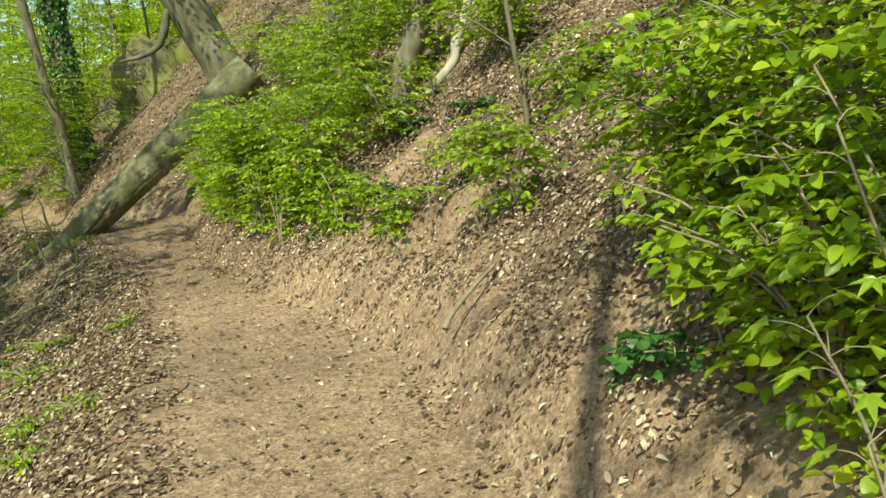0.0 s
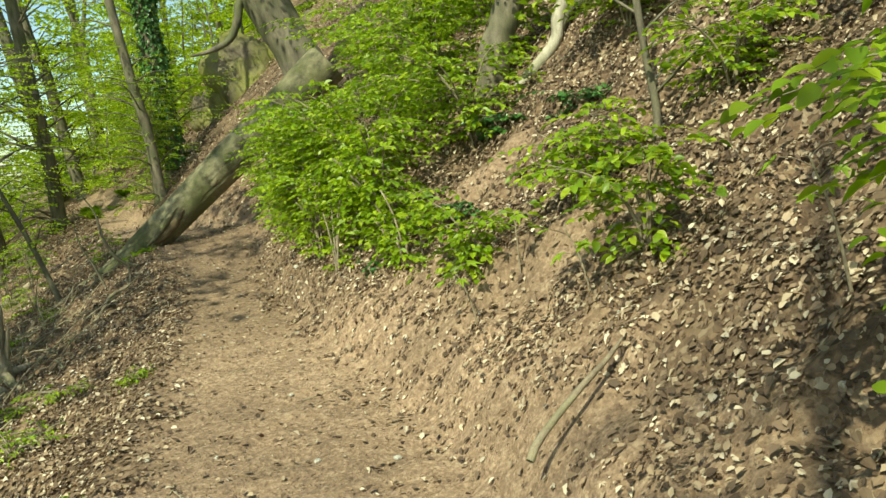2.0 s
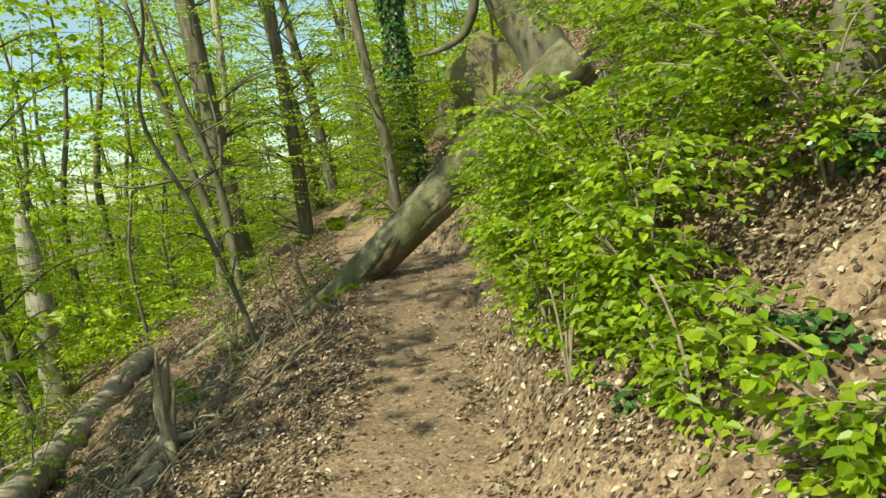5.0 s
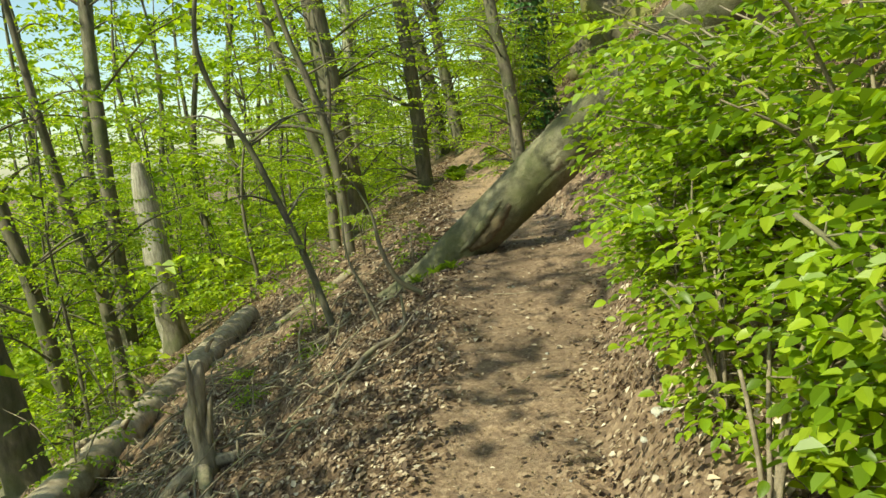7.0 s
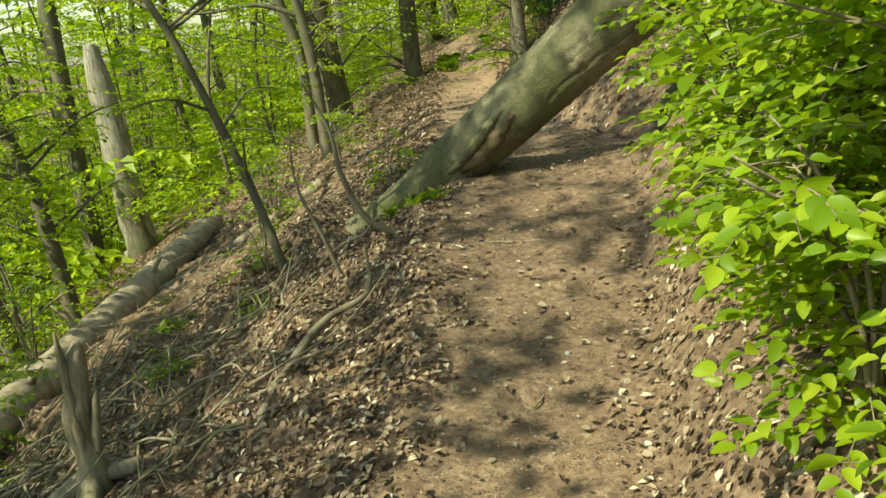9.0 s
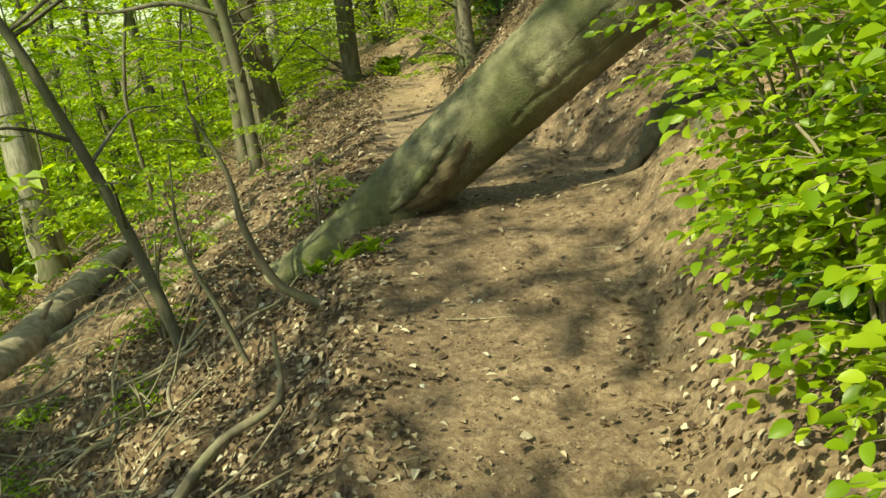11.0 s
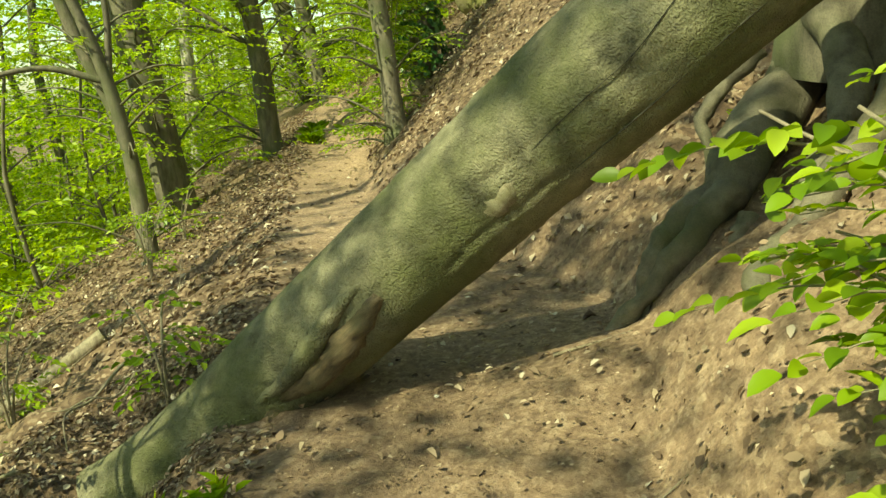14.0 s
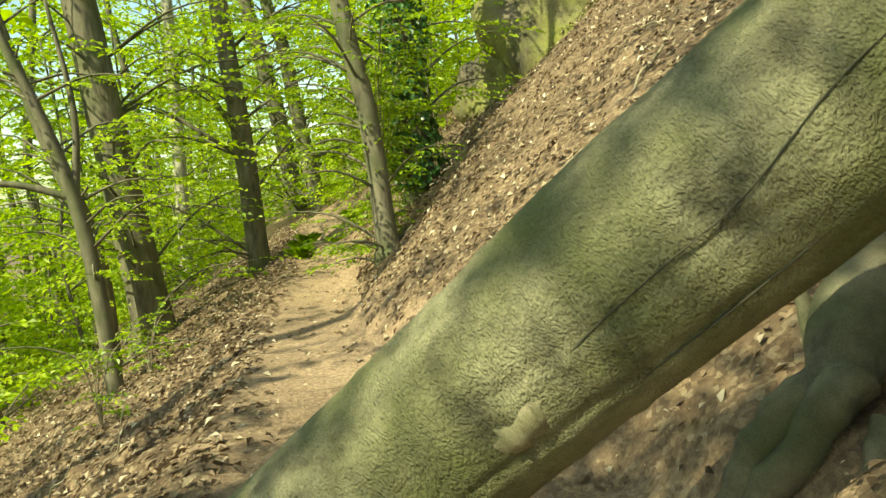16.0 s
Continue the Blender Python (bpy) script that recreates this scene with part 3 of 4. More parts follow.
tree("young_tree", "slim grey tree beside the trail in leaf", based(-8.94, 19.11, (-9.01, 19.07, 2.69, 0.12), (-9.17, 18.97, 4.01, 0.11), (-9.5, 18.8, 8, 0.08), (-9.8, 18.7, 13, 0.03)), 14, sprays=60, branch_from=0.06, reach=1.3, leaf=0.07, leafmat=M_LEAF)
ivy_tree = tree("ivy_tree", "grey tree trunk wrapped in dark ivy", based(-9.66, 21.42, (-9.66, 21.42, 3.38, 0.2), (-9.74, 21.38, 4.44, 0.19), (-10.0, 21.3, 9, 0.15), (-10.2, 21.2, 15, 0.04)), 15, sprays=40, branch_from=0.3, reach=2.4, leaf=0.11)
tree("far_beech", "tall dark beech trunk at the bend of the trail", based(-21.05, 33.5, (-21.35, 33.27, 4.39, 0.29), (-21.7, 33.01, 7.1, 0.26), (-22.4, 32.4, 14, 0.15), (-22.6, 32.2, 20, 0.05)), 16, sprays=70, branch_from=0.2, reach=4, leaf=0.17)
tree("far_beech", "tall leaning beech trunk at the bend of the trail", based(-18.31, 30.89, (-18.57, 30.71, 3.68, 0.22), (-18.75, 30.58, 6.04, 0.2), (-19.02, 30.38, 7.38, 0.18), (-19.9, 30, 15, 0.07)), 17, sprays=70, branch_from=0.2, reach=4, leaf=0.17)
tree("pale_tree", "pale blotched birch-like trunk among saplings", based(-22.11, 28.89, (-21.92, 29.08, 3.55, 0.19), (-21.78, 29.23, 7.22, 0.17), (-21.7, 29.3, 14, 0.06)), 18, M_PALE, sprays=55, branch_from=0.2, reach=3, leaf=0.15)
tree("young_tree", "thin dark tree leaning downhill", based(-14.51, 19.58, (-14.53, 19.57, 1.26, 0.12), (-14.9, 19.2, 3.2, 0.11), (-15.5, 18.6, 7, 0.05)), 19, sprays=24, branch_from=0.3, reach=2, leaf=0.1)
snag = tree("broken_snag", "pale barkless broken tree snag on the slope", based(-18.85, 17.75, (-18.92, 17.68, -0.7, 0.33), (-18.97, 17.62, 0.7, 0.29), (-19.0, 17.6, 1.5, 0.25), (-19.02, 17.58, 1.95, 0.12)), 20, M_SNAG, sprays=0, category="dead tree", rough=0.2, sides=18)
for k, (dx, dy, h) in enumerate([(-0.15, 0.05, 4.75), (0.12, -0.08, 4.5), (0.0, 0.15, 4.95)]):
    part("splinter", quad_mesh("splinter", *tube(smooth_line([(dx * 0.8 - 0.12, dy * 0.8 - 0.12, 3.7, 0.1), (dx - 0.14, dy - 0.14, 4.3, 0.07), (dx * 1.1 - 0.15, dy * 1.1 - 0.15, h, 0.01)], 5), 7, 0.3, k)), M_PALE, snag)
part("bark_slab", quad_mesh("bark_slab", *tube(smooth_line([(0.14, -0.1, -0.1, 0.36), (0.1, -0.1, 0.6, 0.29), (0.04, -0.14, 1.3, 0.25), (-0.02, -0.16, 1.9, 0.1)], 6), 16, 0.2, 4.0)), M_BARK, snag, "dark bark still clinging to the lower trunk")
tree("beech_tree", "dark leaning beech trunk low on the slope", based(-10.85, 10.08, (-10.9, 9.95, -0.6, 0.25), (-11.0, 9.7, 1.5, 0.22), (-11.3, 9.2, 8, 0.15), (-11.5, 9, 14, 0.04)), 21, sprays=22, branch_from=0.45, reach=2.6, leaf=0.12)
tree("young_tree", "crooked thin dark trunk on the slope", based(-13.09, 12.85, (-13.12, 12.78, -0.9, 0.11), (-13.17, 12.71, 0.1, 0.10), (-13.3, 12.5, 1.32, 0.08), (-13.2, 12.2, 3.2, 0.06), (-13.4, 12, 6, 0.02)), 22, sprays=24, branch_from=0.35, reach=2, leaf=0.1)
tree("young_tree", "thin dark trunk on the slope", based(-13.47, 12.07, (-13.57, 11.87, 0.05, 0.12), (-13.8, 11.5, 3, 0.1), (-14, 11.3, 8, 0.03)), 23, sprays=28, branch_from=0.3, reach=2.2, leaf=0.1)
tree("young_tree", "thin dark tree at the trail's edge behind the walker", based(-1.3, -3.4, (-1.35, -3.4, 4, 0.075), (-1.3, -3.5, 8, 0.06), (-1.2, -3.5, 11, 0.02)), 24, sprays=12, branch_from=0.45, reach=1.6, leaf=0.1)


def sapling_by_trail():
    tree("thin_sapling", "thin bent sapling with bare lower stem beside the trail", based(-6.36, 11.04, (-6.56, 10.98, 0.81, 0.032), (-6.79, 10.78, 1.73, 0.028), (-7.08, 10.53, 2.74, 0.022), (-6.96, 10.65, 3.92, 0.016), (-7.2, 10.5, 5.0, 0.006)), 31,
         limbs=[[(-6.85, 10.75, 1.9, 0.014), (-6.4, 10.9, 2.1, 0.01), (-5.9, 11.1, 2.05, 0.006)]], sprays=9, branch_from=0.4, reach=1.1, leaf=0.06, group="saplings", sides=8)
    tree("thin_sapling", "thin hooked dead sapling stem by the log", based(-5.3, 11.08, (-5.45, 10.95, 0.62, 0.022), (-5.53, 10.87, 0.9, 0.018), (-5.56, 10.84, 1.2, 0.012), (-5.7, 10.8, 1.5, 0.004)), 32, group="saplings", sides=8)
    tree("thin_sapling", "thin bare stem growing from leaf litter", based(-5.52, 10.75, (-5.6, 10.7, 0.55, 0.014), (-5.72, 10.65, 0.9, 0.009), (-5.75, 10.7, 1.3, 0.003)), 33, group="saplings", sides=7)


sapling_by_trail()


def rooted_beech():
    """The old beech on the bank: a leaning trunk on a fan of bare roots."""
    root = new("rooted_beech")
    tagged(root, "old grey beech leaning over the trail on bare washed-out roots", "tree", "woodland trees")
    root.location = (-3.7, 14.0, 2.3)
    o = np.array([-3.7, 14.0, 2.3, 0])
    trunk = smooth_line(np.array([(-3.5, 14.25, 1.7, 0.46), (-3.5, 14.12, 2.5, 0.40), (-3.62, 14.02, 3.1, 0.35), (-4.1, 13.9, 4.15, 0.32), (-4.9, 13.6, 6.2, 0.28), (-5.6, 13.4, 9, 0.22), (-6.0, 13.2, 14, 0.06)]) - o, 9)
    part("trunk", quad_mesh("trunk", *tube(trunk, 26, 0.12, 3.0)), M_BARK, root)
    paths = [
        [(-3.45, 14.35, 2.2, 0.24), (-3.77, 14.29, 1.8, 0.17), (-3.9, 14, 1.56, 0.15), (-4.02, 13.76, 1.34, 0.145), (-4.11, 13.59, 1.17, 0.12), (-4.2, 13.5, 1, 0.06)],
        [(-4.11, 13.59, 1.22, 0.09), (-4.24, 13.47, 1.14, 0.075), (-4.31, 13.41, 1.04, 0.07), (-4.37, 13.36, 0.93, 0.06), (-4.39, 13.33, 0.86, 0.05), (-4.42, 13.3, 0.6, 0.02)],
        [(-4.06, 13.53, 1.23, 0.09), (-4.16, 13.41, 1.11, 0.078), (-4.28, 13.36, 0.95, 0.07), (-4.35, 13.3, 0.86, 0.05), (-4.46, 13.24, 0.74, 0.042), (-4.62, 13.15, 0.58, 0.015)],
        [(-3.98, 13.41, 1.14, 0.05), (-4.03, 13.24, 1.03, 0.036), (-4.13, 13.18, 0.93, 0.028), (-4.25, 13.1, 0.72, 0.012)],
        [(-3.4, 13.3, 1.7, 0.1), (-3.75, 12.94, 1.21, 0.062), (-3.83, 12.83, 1.13, 0.055), (-3.86, 12.73, 1.09, 0.055), (-3.86, 12.62, 1.05, 0.05), (-3.87, 12.55, 0.9, 0.03)],
        [(-4, 14.05, 1.8, 0.05), (-4.23, 13.9, 1.52, 0.035), (-4.19, 13.8, 1.4, 0.03), (-4.16, 13.75, 1.2, 0.035)],
        [(-3.2, 14.1, 2.1, 0.14), (-2.9, 13.9, 1.95, 0.08), (-2.7, 13.6, 1.75, 0.04)],
        [(-3.7, 14, 2, 0.14), (-3.62, 13.6, 1.62, 0.085), (-3.7, 13.25, 1.35, 0.06), (-3.85, 13, 1.05, 0.02)],
    ]
    for k, p in enumerate(paths):
        part("root", quad_mesh("root", *tube(smooth_line(np.array(p) * (1, 1, 1, 0.88) - o, 9), 18, 0.42, k + 1.5)), M_ROOT, root)
    limb = smooth_line(np.array([(-4.0, 13.9, 3.95, 0.09), (-4.35, 13.75, 4.05, 0.075), (-4.45, 13.7, 3.75, 0.065), (-4.6, 13.7, 3.5, 0.055), (-4.9, 13.6, 3.35, 0.04), (-5.2, 13.5, 3.3, 0.015)]) - o, 7)
    part("limb", quad_mesh("limb", *tube(limb, 10, 0.15, 4.0)), M_BARK, root, "crooked dark bare limb")
    rng = np.random.default_rng(5)
    bars, leaves = [], []
    for _ in range(60):
        f = rng.uniform(0.62, 1.0)
        p = trunk[int(f * (len(trunk) - 1)), :3]
        a = rng.uniform(0, 2 * np.pi)
        L = rng.uniform(1.5, 3.2)
        tip = p + np.array([math.cos(a) * L, math.sin(a) * L, rng.uniform(0, 1.2)])
        bars.append(tube(smooth_line([(*p, 0.04), (*((p + tip) / 2), 0.02), (*tip, 0.005)], 4), 4))
        for _ in range(6):
            s = p + (tip - p) * rng.uniform(0.3, 1)
            b = a + rng.uniform(-1.2, 1.2)
            leaves.append(spray(rng, s, (math.cos(b), math.sin(b)), rng.uniform(0.6, 1.2), 0.11, step=0.55)[1])
    tagged(part("branch_network", quad_mesh("branch_network", *join(bars)), M_BARK, root), kind="stuff")
    pos, along, up, size = gather(leaves)
    tagged(part("crown", quad_mesh("crown", *leaf_cloud(pos, along, up, size, 0.62, False, 0.1), False), M_CROWN, root), kind="stuff")


rooted_beech()

# ---- the woods round about: a few kinds, set many times ----


def plant(kinds, places, group):
    for k, (x, y, turn, size) in enumerate(places):
        copy = copy_thing(kinds[k % len(kinds)], Matrix.Translation((x, y, ground_at(x, y))) @ Matrix.Rotation(turn, 4, "Z"))
        copy.scale = (size, size, size)


def woods():
    def kind(name, label, x, y, h, r, seed, **more):
        z = ground_at(x, y)
        return tree(name, label, [(x, y, z, r), (x + 0.03 * h, y, z + h * 0.33, r * 0.8), (x - 0.02 * h, y + 0.03 * h, z + h * 0.66, r * 0.5), (x, y, z + h, 0.02)], seed, sides=8, rough=0, steps=3, bare=True, **more)
    tall = [kind("woodland_tree", "tall beech in fresh green leaf", x, y, 19, 0.2, 40 + k, sprays=72, branch_from=0.1, reach=3.8, leaf=0.35, per=6) for k, (x, y) in enumerate([(-60, 12), (-66, 20), (-62, 30), (-70, 42)])]
    low = [kind("understory_tree", "thin understory beech with level leaf sprays", x, y, 6.5, 0.045, 50 + k, sprays=64, branch_from=0.06, reach=1.8, leaf=0.15, per=6) for k, (x, y) in enumerate([(-58, 50), (-57, 56), (-55, 62), (-52, 68)])]
    rng = np.random.default_rng(3)

    def spots(n, x0, x1, y0, y1, fits, gap, s0, s1):
        out = []
        while len(out) < n:
            x, y = rng.uniform(x0, x1), rng.uniform(y0, y1)
            if fits(float(across(x, y)[0][0]), x, y) and all(math.hypot(x - a, y - b) > gap for a, b, *_ in out):
                out.append((x, y, rng.uniform(0, 6.28), rng.uniform(s0, s1)))
        return out

    plant(tall, spots(88, -72, -12, 2, 95, lambda v, x, y: v < -9 and math.hypot(x + 4, y - 8) > 19, 4.0, 0.85, 1.35), "woods")
    plant(low, spots(88, -36, -9, 7, 48, lambda v, x, y: v < -4.6 and math.hypot(x + 5, y - 10) > 7.2 and not (x > -20 and abs(0.55 * (x + 4) + 0.835 * (y - 8.5)) < 1.5), 1.5, 0.7, 1.15), "understory")
    plant(tall[::-1], spots(38, -45, 14, 27, 95, lambda v, x, y: v > 4, 3.4, 0.8, 1.25), "woods")
    plant(low, spots(34, -34, -3, 22, 50, lambda v, x, y: v > 1.6, 1.8, 0.6, 1.1), "understory")
    # closing the view along the trail
    plant(tall, [(-25, 43, 1, 1.1), (-22, 47, 2, 1.0), (-28.5, 50, 3, 1.1), (-31, 55, 4, 1.1), (-26, 57, 5, 1.2), (-35, 60, 0, 1.2), (-17, 52, 1.5, 1.1), (-40, 70, 2.5, 1.2)], "woods")
    plant(low, [(-21.5, 37, 1, 1.1), (-18.2, 37.5, 2, 1.0), (-15.5, 34, 3, 1.1), (-24.5, 40.5, 4, 1.1), (-13, 30.5, 5, 1.0), (-11, 28, 0, 0.9), (-12.0, 26.3, 1.2, 0.8), (-20.2, 40, 2.2, 1.2), (-8.6, 29, 3.1, 1.0), (-16.8, 41, 0.4, 1.2), (-16.0, 29.4, 5.1, 0.8)], "understory")
    # mostly unseen crowns, added on the sun's side behind the walker to cast dapple
    plant(tall, [(3.5, -9, 0.3, 1.0), (-8.5, 1.5, 2.0, 0.9), (9, 1, 4.0, 0.9), (-12, 5.0, 1.0, 0.9), (8, 9, 2.2, 0.9), (4.5, 16, 0.7, 0.8), (-11.0, -4.0, 3.3, 0.8), (-8.0, 4.2, 1.7, 0.62), (-7.4, 3.2, 4.4, 0.66), (-7.6, 5.5, 0.9, 0.66)], "woods")


woods()

# ---- shrubs on the bank ----
BEECH = "young beech shrub with bright yellow-green leaves on the bank"
BANK_SHRUBS = (
    (-1.25, 7.7, 1.0, 0.75, 9, -0.35, -0.15), (-1.5, 8.5, 1.15, 0.85, 10, -0.4, 0), (-1.9, 9.3, 1.15, 0.85, 10, -0.4, 0), (-2.35, 10.1, 1.1, 0.8, 10, -0.3, 0),
    (-2.6, 10.8, 1.05, 0.75, 9, -0.3, 0.1), (-0.9, 9.2, 1.3, 0.9, 9, -0.2, 0), (-1.4, 10.5, 1.4, 0.9, 9, -0.2, 0), (-0.95, 6.9, 0.6, 0.5, 5, -0.2, 0),
    (-0.45, 6.3, 0.45, 0.4, 4, -0.1, 0), (-1.9, 11.9, 1.3, 0.9, 9, -0.3, 0), (-0.6, 11.6, 1.3, 0.9, 9, 0, 0), (0.0, 10.2, 1.0, 0.8, 7, 0, 0), (-0.5, 7.9, 0.8, 0.7, 7, -0.2, 0), (0.7, 7.6, 0.7, 0.7, 6, 0, 0), (-0.3, 8.9, 1.2, 0.8, 7, 0, 0), (-1.2, 12.6, 1.4, 1.0, 8, 0, 0))
for k, (x, y, h, reach, stems, tx, ty) in enumerate(BANK_SHRUBS):
    shrub("beech_shrub", BEECH, (x, y, ground_at(x, y)), h, reach, stems, 100 + k, 0.06, (tx, ty), twigs=22)
NEAR_SHRUBS = (
    (0.95, 2.0, 0.8, 0.4, 8, -0.1, 0), (1.0, 2.5, 0.75, 0.4, 8, -0.12, 0), (1.05, 3.1, 0.6, 0.4, 7, -0.1, 0), (1.3, 1.6, 1.25, 0.5, 8, -0.15, 0), (1.5, 2.0, 1.4, 0.6, 8, -0.2, 0),
    (1.15, 3.3, 0.9, 0.55, 8, -0.2, -0.1), (1.6, 4.0, 1.0, 0.7, 8, -0.3, 0), (1.35, 2.7, 0.95, 0.55, 8, -0.2, 0), (1.2, 2.15, 0.9, 0.45, 8, -0.1, 0), (1.9, 3.3, 1.1, 0.7, 8, -0.2, 0), (1.0, 1.7, 0.8, 0.35, 6, 0, 0), (1.7, 2.4, 1.0, 0.6, 8, -0.1, 0),
    (0.45, 5.2, 0.45, 0.45, 4, -0.1, -0.1), (0.2, 6.0, 0.5, 0.5, 5, 0, 0), (1.0, 5.9, 0.55, 0.5, 5, 0, 0), (2.0, 5.2, 0.9, 0.7, 6, -0.2, 0),
    (-2.6, 9.7, 0.8, 0.5, 7, -0.15, 0), (-2.0, 8.45, 0.7, 0.4, 7, -0.05, 0), (-1.7, 7.8, 0.7, 0.4, 7, -0.05, 0), (-1.1, 7.2, 0.45, 0.3, 5, 0, 0), (-2.85, 10.25, 1.0, 0.55, 9, -0.2, 0), (-3.05, 10.75, 1.0, 0.55, 9, -0.2, 0), (-3.2, 11.25, 0.9, 0.5, 8, -0.2, 0), (-2.3, 9.1, 0.7, 0.5, 7, -0.15, 0), (-3.3, 11.75, 0.75, 0.4, 5, -0.15, 0))
for k, (x, y, h, reach, stems, tx, ty) in enumerate(NEAR_SHRUBS):
    shrub("beech_shrub", BEECH, (x, y, ground_at(x, y)), h, reach, stems, 140 + k, 0.056, (tx, ty), twigs=17, fine=2, off=0.5 if y < 5 else 0.62)

for k, (x, y, h, reach, stems) in enumerate(((-9.2, 19.5, 3.2, 0.9, 10), (-9.9, 20.6, 2.8, 0.9, 9))):
    shrub("beech_shrub", "tall bushy beech shrub in fresh leaf beside the trail", (x, y, ground_at(x, y)), h, reach, stems, 180 + k, 0.085, (0, 0), twigs=18, fine=False, clear=0.3)

# ---- leaf litter ----


def litter():
    rng = np.random.default_rng(21)
    P, A, U, S = [], [], [], []

    def strew(n, x0, x1, y0, y1, size, chance):
        x, y = rng.uniform(x0, x1, n), rng.uniform(y0, y1, n)
        v, _, w = across(x, y)
        keep = rng.random(n) < chance(v, w, x, y)
        x, y = x[keep], y[keep]
        m = len(x)
        z = land(x, y) + rng.uniform(0.004, 0.034, m)
        e = 0.05
        nx, ny = (land(x - e, y) - land(x + e, y)) / (2 * e), (land(x, y - e) - land(x, y + e)) / (2 * e)
        nrm = unit(np.stack([nx, ny, np.ones(m)], 1)) + rng.normal(0, 0.24, (m, 3))
        a = rng.uniform(0, 2 * np.pi, m)
        al = np.stack([np.cos(a), np.sin(a), rng.normal(0, 0.15, m) - nx * np.cos(a) - ny * np.sin(a)], 1)
        P.append(np.stack([x, y, z], 1)), A.append(al), U.append(nrm), S.append(size * rng.uniform(0.4, 1.35, m))

    def ground_cover(v, w, x, y):
        """How thick the leaves lie: thin on the trodden trail, thick along its edges, in drifts elsewhere."""
        edge = np.abs(v) / w + 0.28 * waves(x, y, 0.9, 2.5) + 0.18 * waves(x, y, 0.37, 1.2)
        on = ease((edge - 0.55) / 0.6)
        clump = 0.5 + 0.5 * waves(x, y, 1.1, 6.0)
        left = np.where(-v - w < 1.1, 1.0, 0.4 + 0.5 * clump)
        bare = np.where((v > 0) & (v < w + 0.6) & (y < 7), 0.45, 1.0)
        bare = bare * (1 - 0.85 * np.exp(-((x + 3.9) ** 2 / 1.2 + (y - 12.9) ** 2 / 1.8) ** 2) * (v > 0))
        bare = bare * np.where((v > 0) & (v < w + 1.6), 1 - 0.5 * ease((y - 9.2) / 1.5) * (y < 14.5), 1.0)
        worn = 1 - 0.75 * ease((waves(x, y, 2.3, 4.4) - 0.6) / 0.3) * (v > 0) * (v < 4)
        return np.maximum(0.05, worn * on * np.where(v < 0, left, (0.6 * clump + 0.42) * bare))

    def take():
        out = [np.concatenate(c) for c in (P, A, U, S)]
        for c in (P, A, U, S):
            c.clear()
        return out

    strew(220000, -7.5, 2.4, 2.0, 13.5, 0.036, ground_cover)
    strew(70000, -1.6, 2.4, 2.5, 8.5, 0.026, lambda v, w, x, y: (v > w + 0.25) * (0.5 + 0.5 * waves(x, y, 0.8, 4.0)) * (waves(x, y, 2.3, 4.4) < 0.6))
    near = take()
    strew(100000, -18, 3, 13.5, 30, 0.07, ground_cover)
    far = take()
    strew(120000, -8, 1.6, 2.0, 15.5, 0.014, lambda v, w, x, y: np.where(np.abs(v) < w + 0.1, 0.8 + 0.2 * waves(x, y, 0.6, 1.0), 0.4))
    bits = take()
    ob = part("leaf_fragments", quad_mesh("leaf_fragments", *leaf_cloud(*bits[:3], bits[3], 0.6, False, 0.1), False), M_FRAGMENT)
    tagged(ob, "crumbled brown leaf fragments on the trodden trail", "leaves", kind="stuff")
    V, Q = join([leaf_cloud(*near[:3], near[3], 0.64, True, rng.normal(0.12, 0.22, (len(near[0]), 1))), leaf_cloud(*far[:3], far[3], 0.6, False, 0.18)])
    ob = part("leaf_litter", quad_mesh("leaf_litter", V, Q, False), M_DRY)
    tagged(ob, "dry curled tan beech leaves strewn on the ground", "leaves", kind="stuff")


litter()

# ---- dead wood on the slope ----


def bar_thing(name, label, points, mat, category="branch", group="", sides=8, rough=0.15, seed=1.0, steps=6):
    """A stick, branch or log of its own, from points x, y, z, radius."""
    pts = np.asarray(points, float)
    mid = np.array([*pts[:, :3].mean(0), 0])
    root = part(name, quad_mesh(name, *tube(smooth_line(pts - mid, steps), sides, rough, seed)), mat)
    root.location = mid[:3]
    return tagged(root, label, category, group)


def lying(x0, y0, x1, y1, r0, r1, n=5, lift=0.7, wob=0.08, rng=RNG):
    """Points of a stick that follows the ground."""
    out = []
    for i in range(n):
        t = i / (n - 1)
        x, y = x0 + (x1 - x0) * t + rng.normal(0, wob), y0 + (y1 - y0) * t + rng.normal(0, wob)
        r = r0 + (r1 - r0) * t
        out.append((x, y, ground_at(x, y) + r * lift, r))
    return out


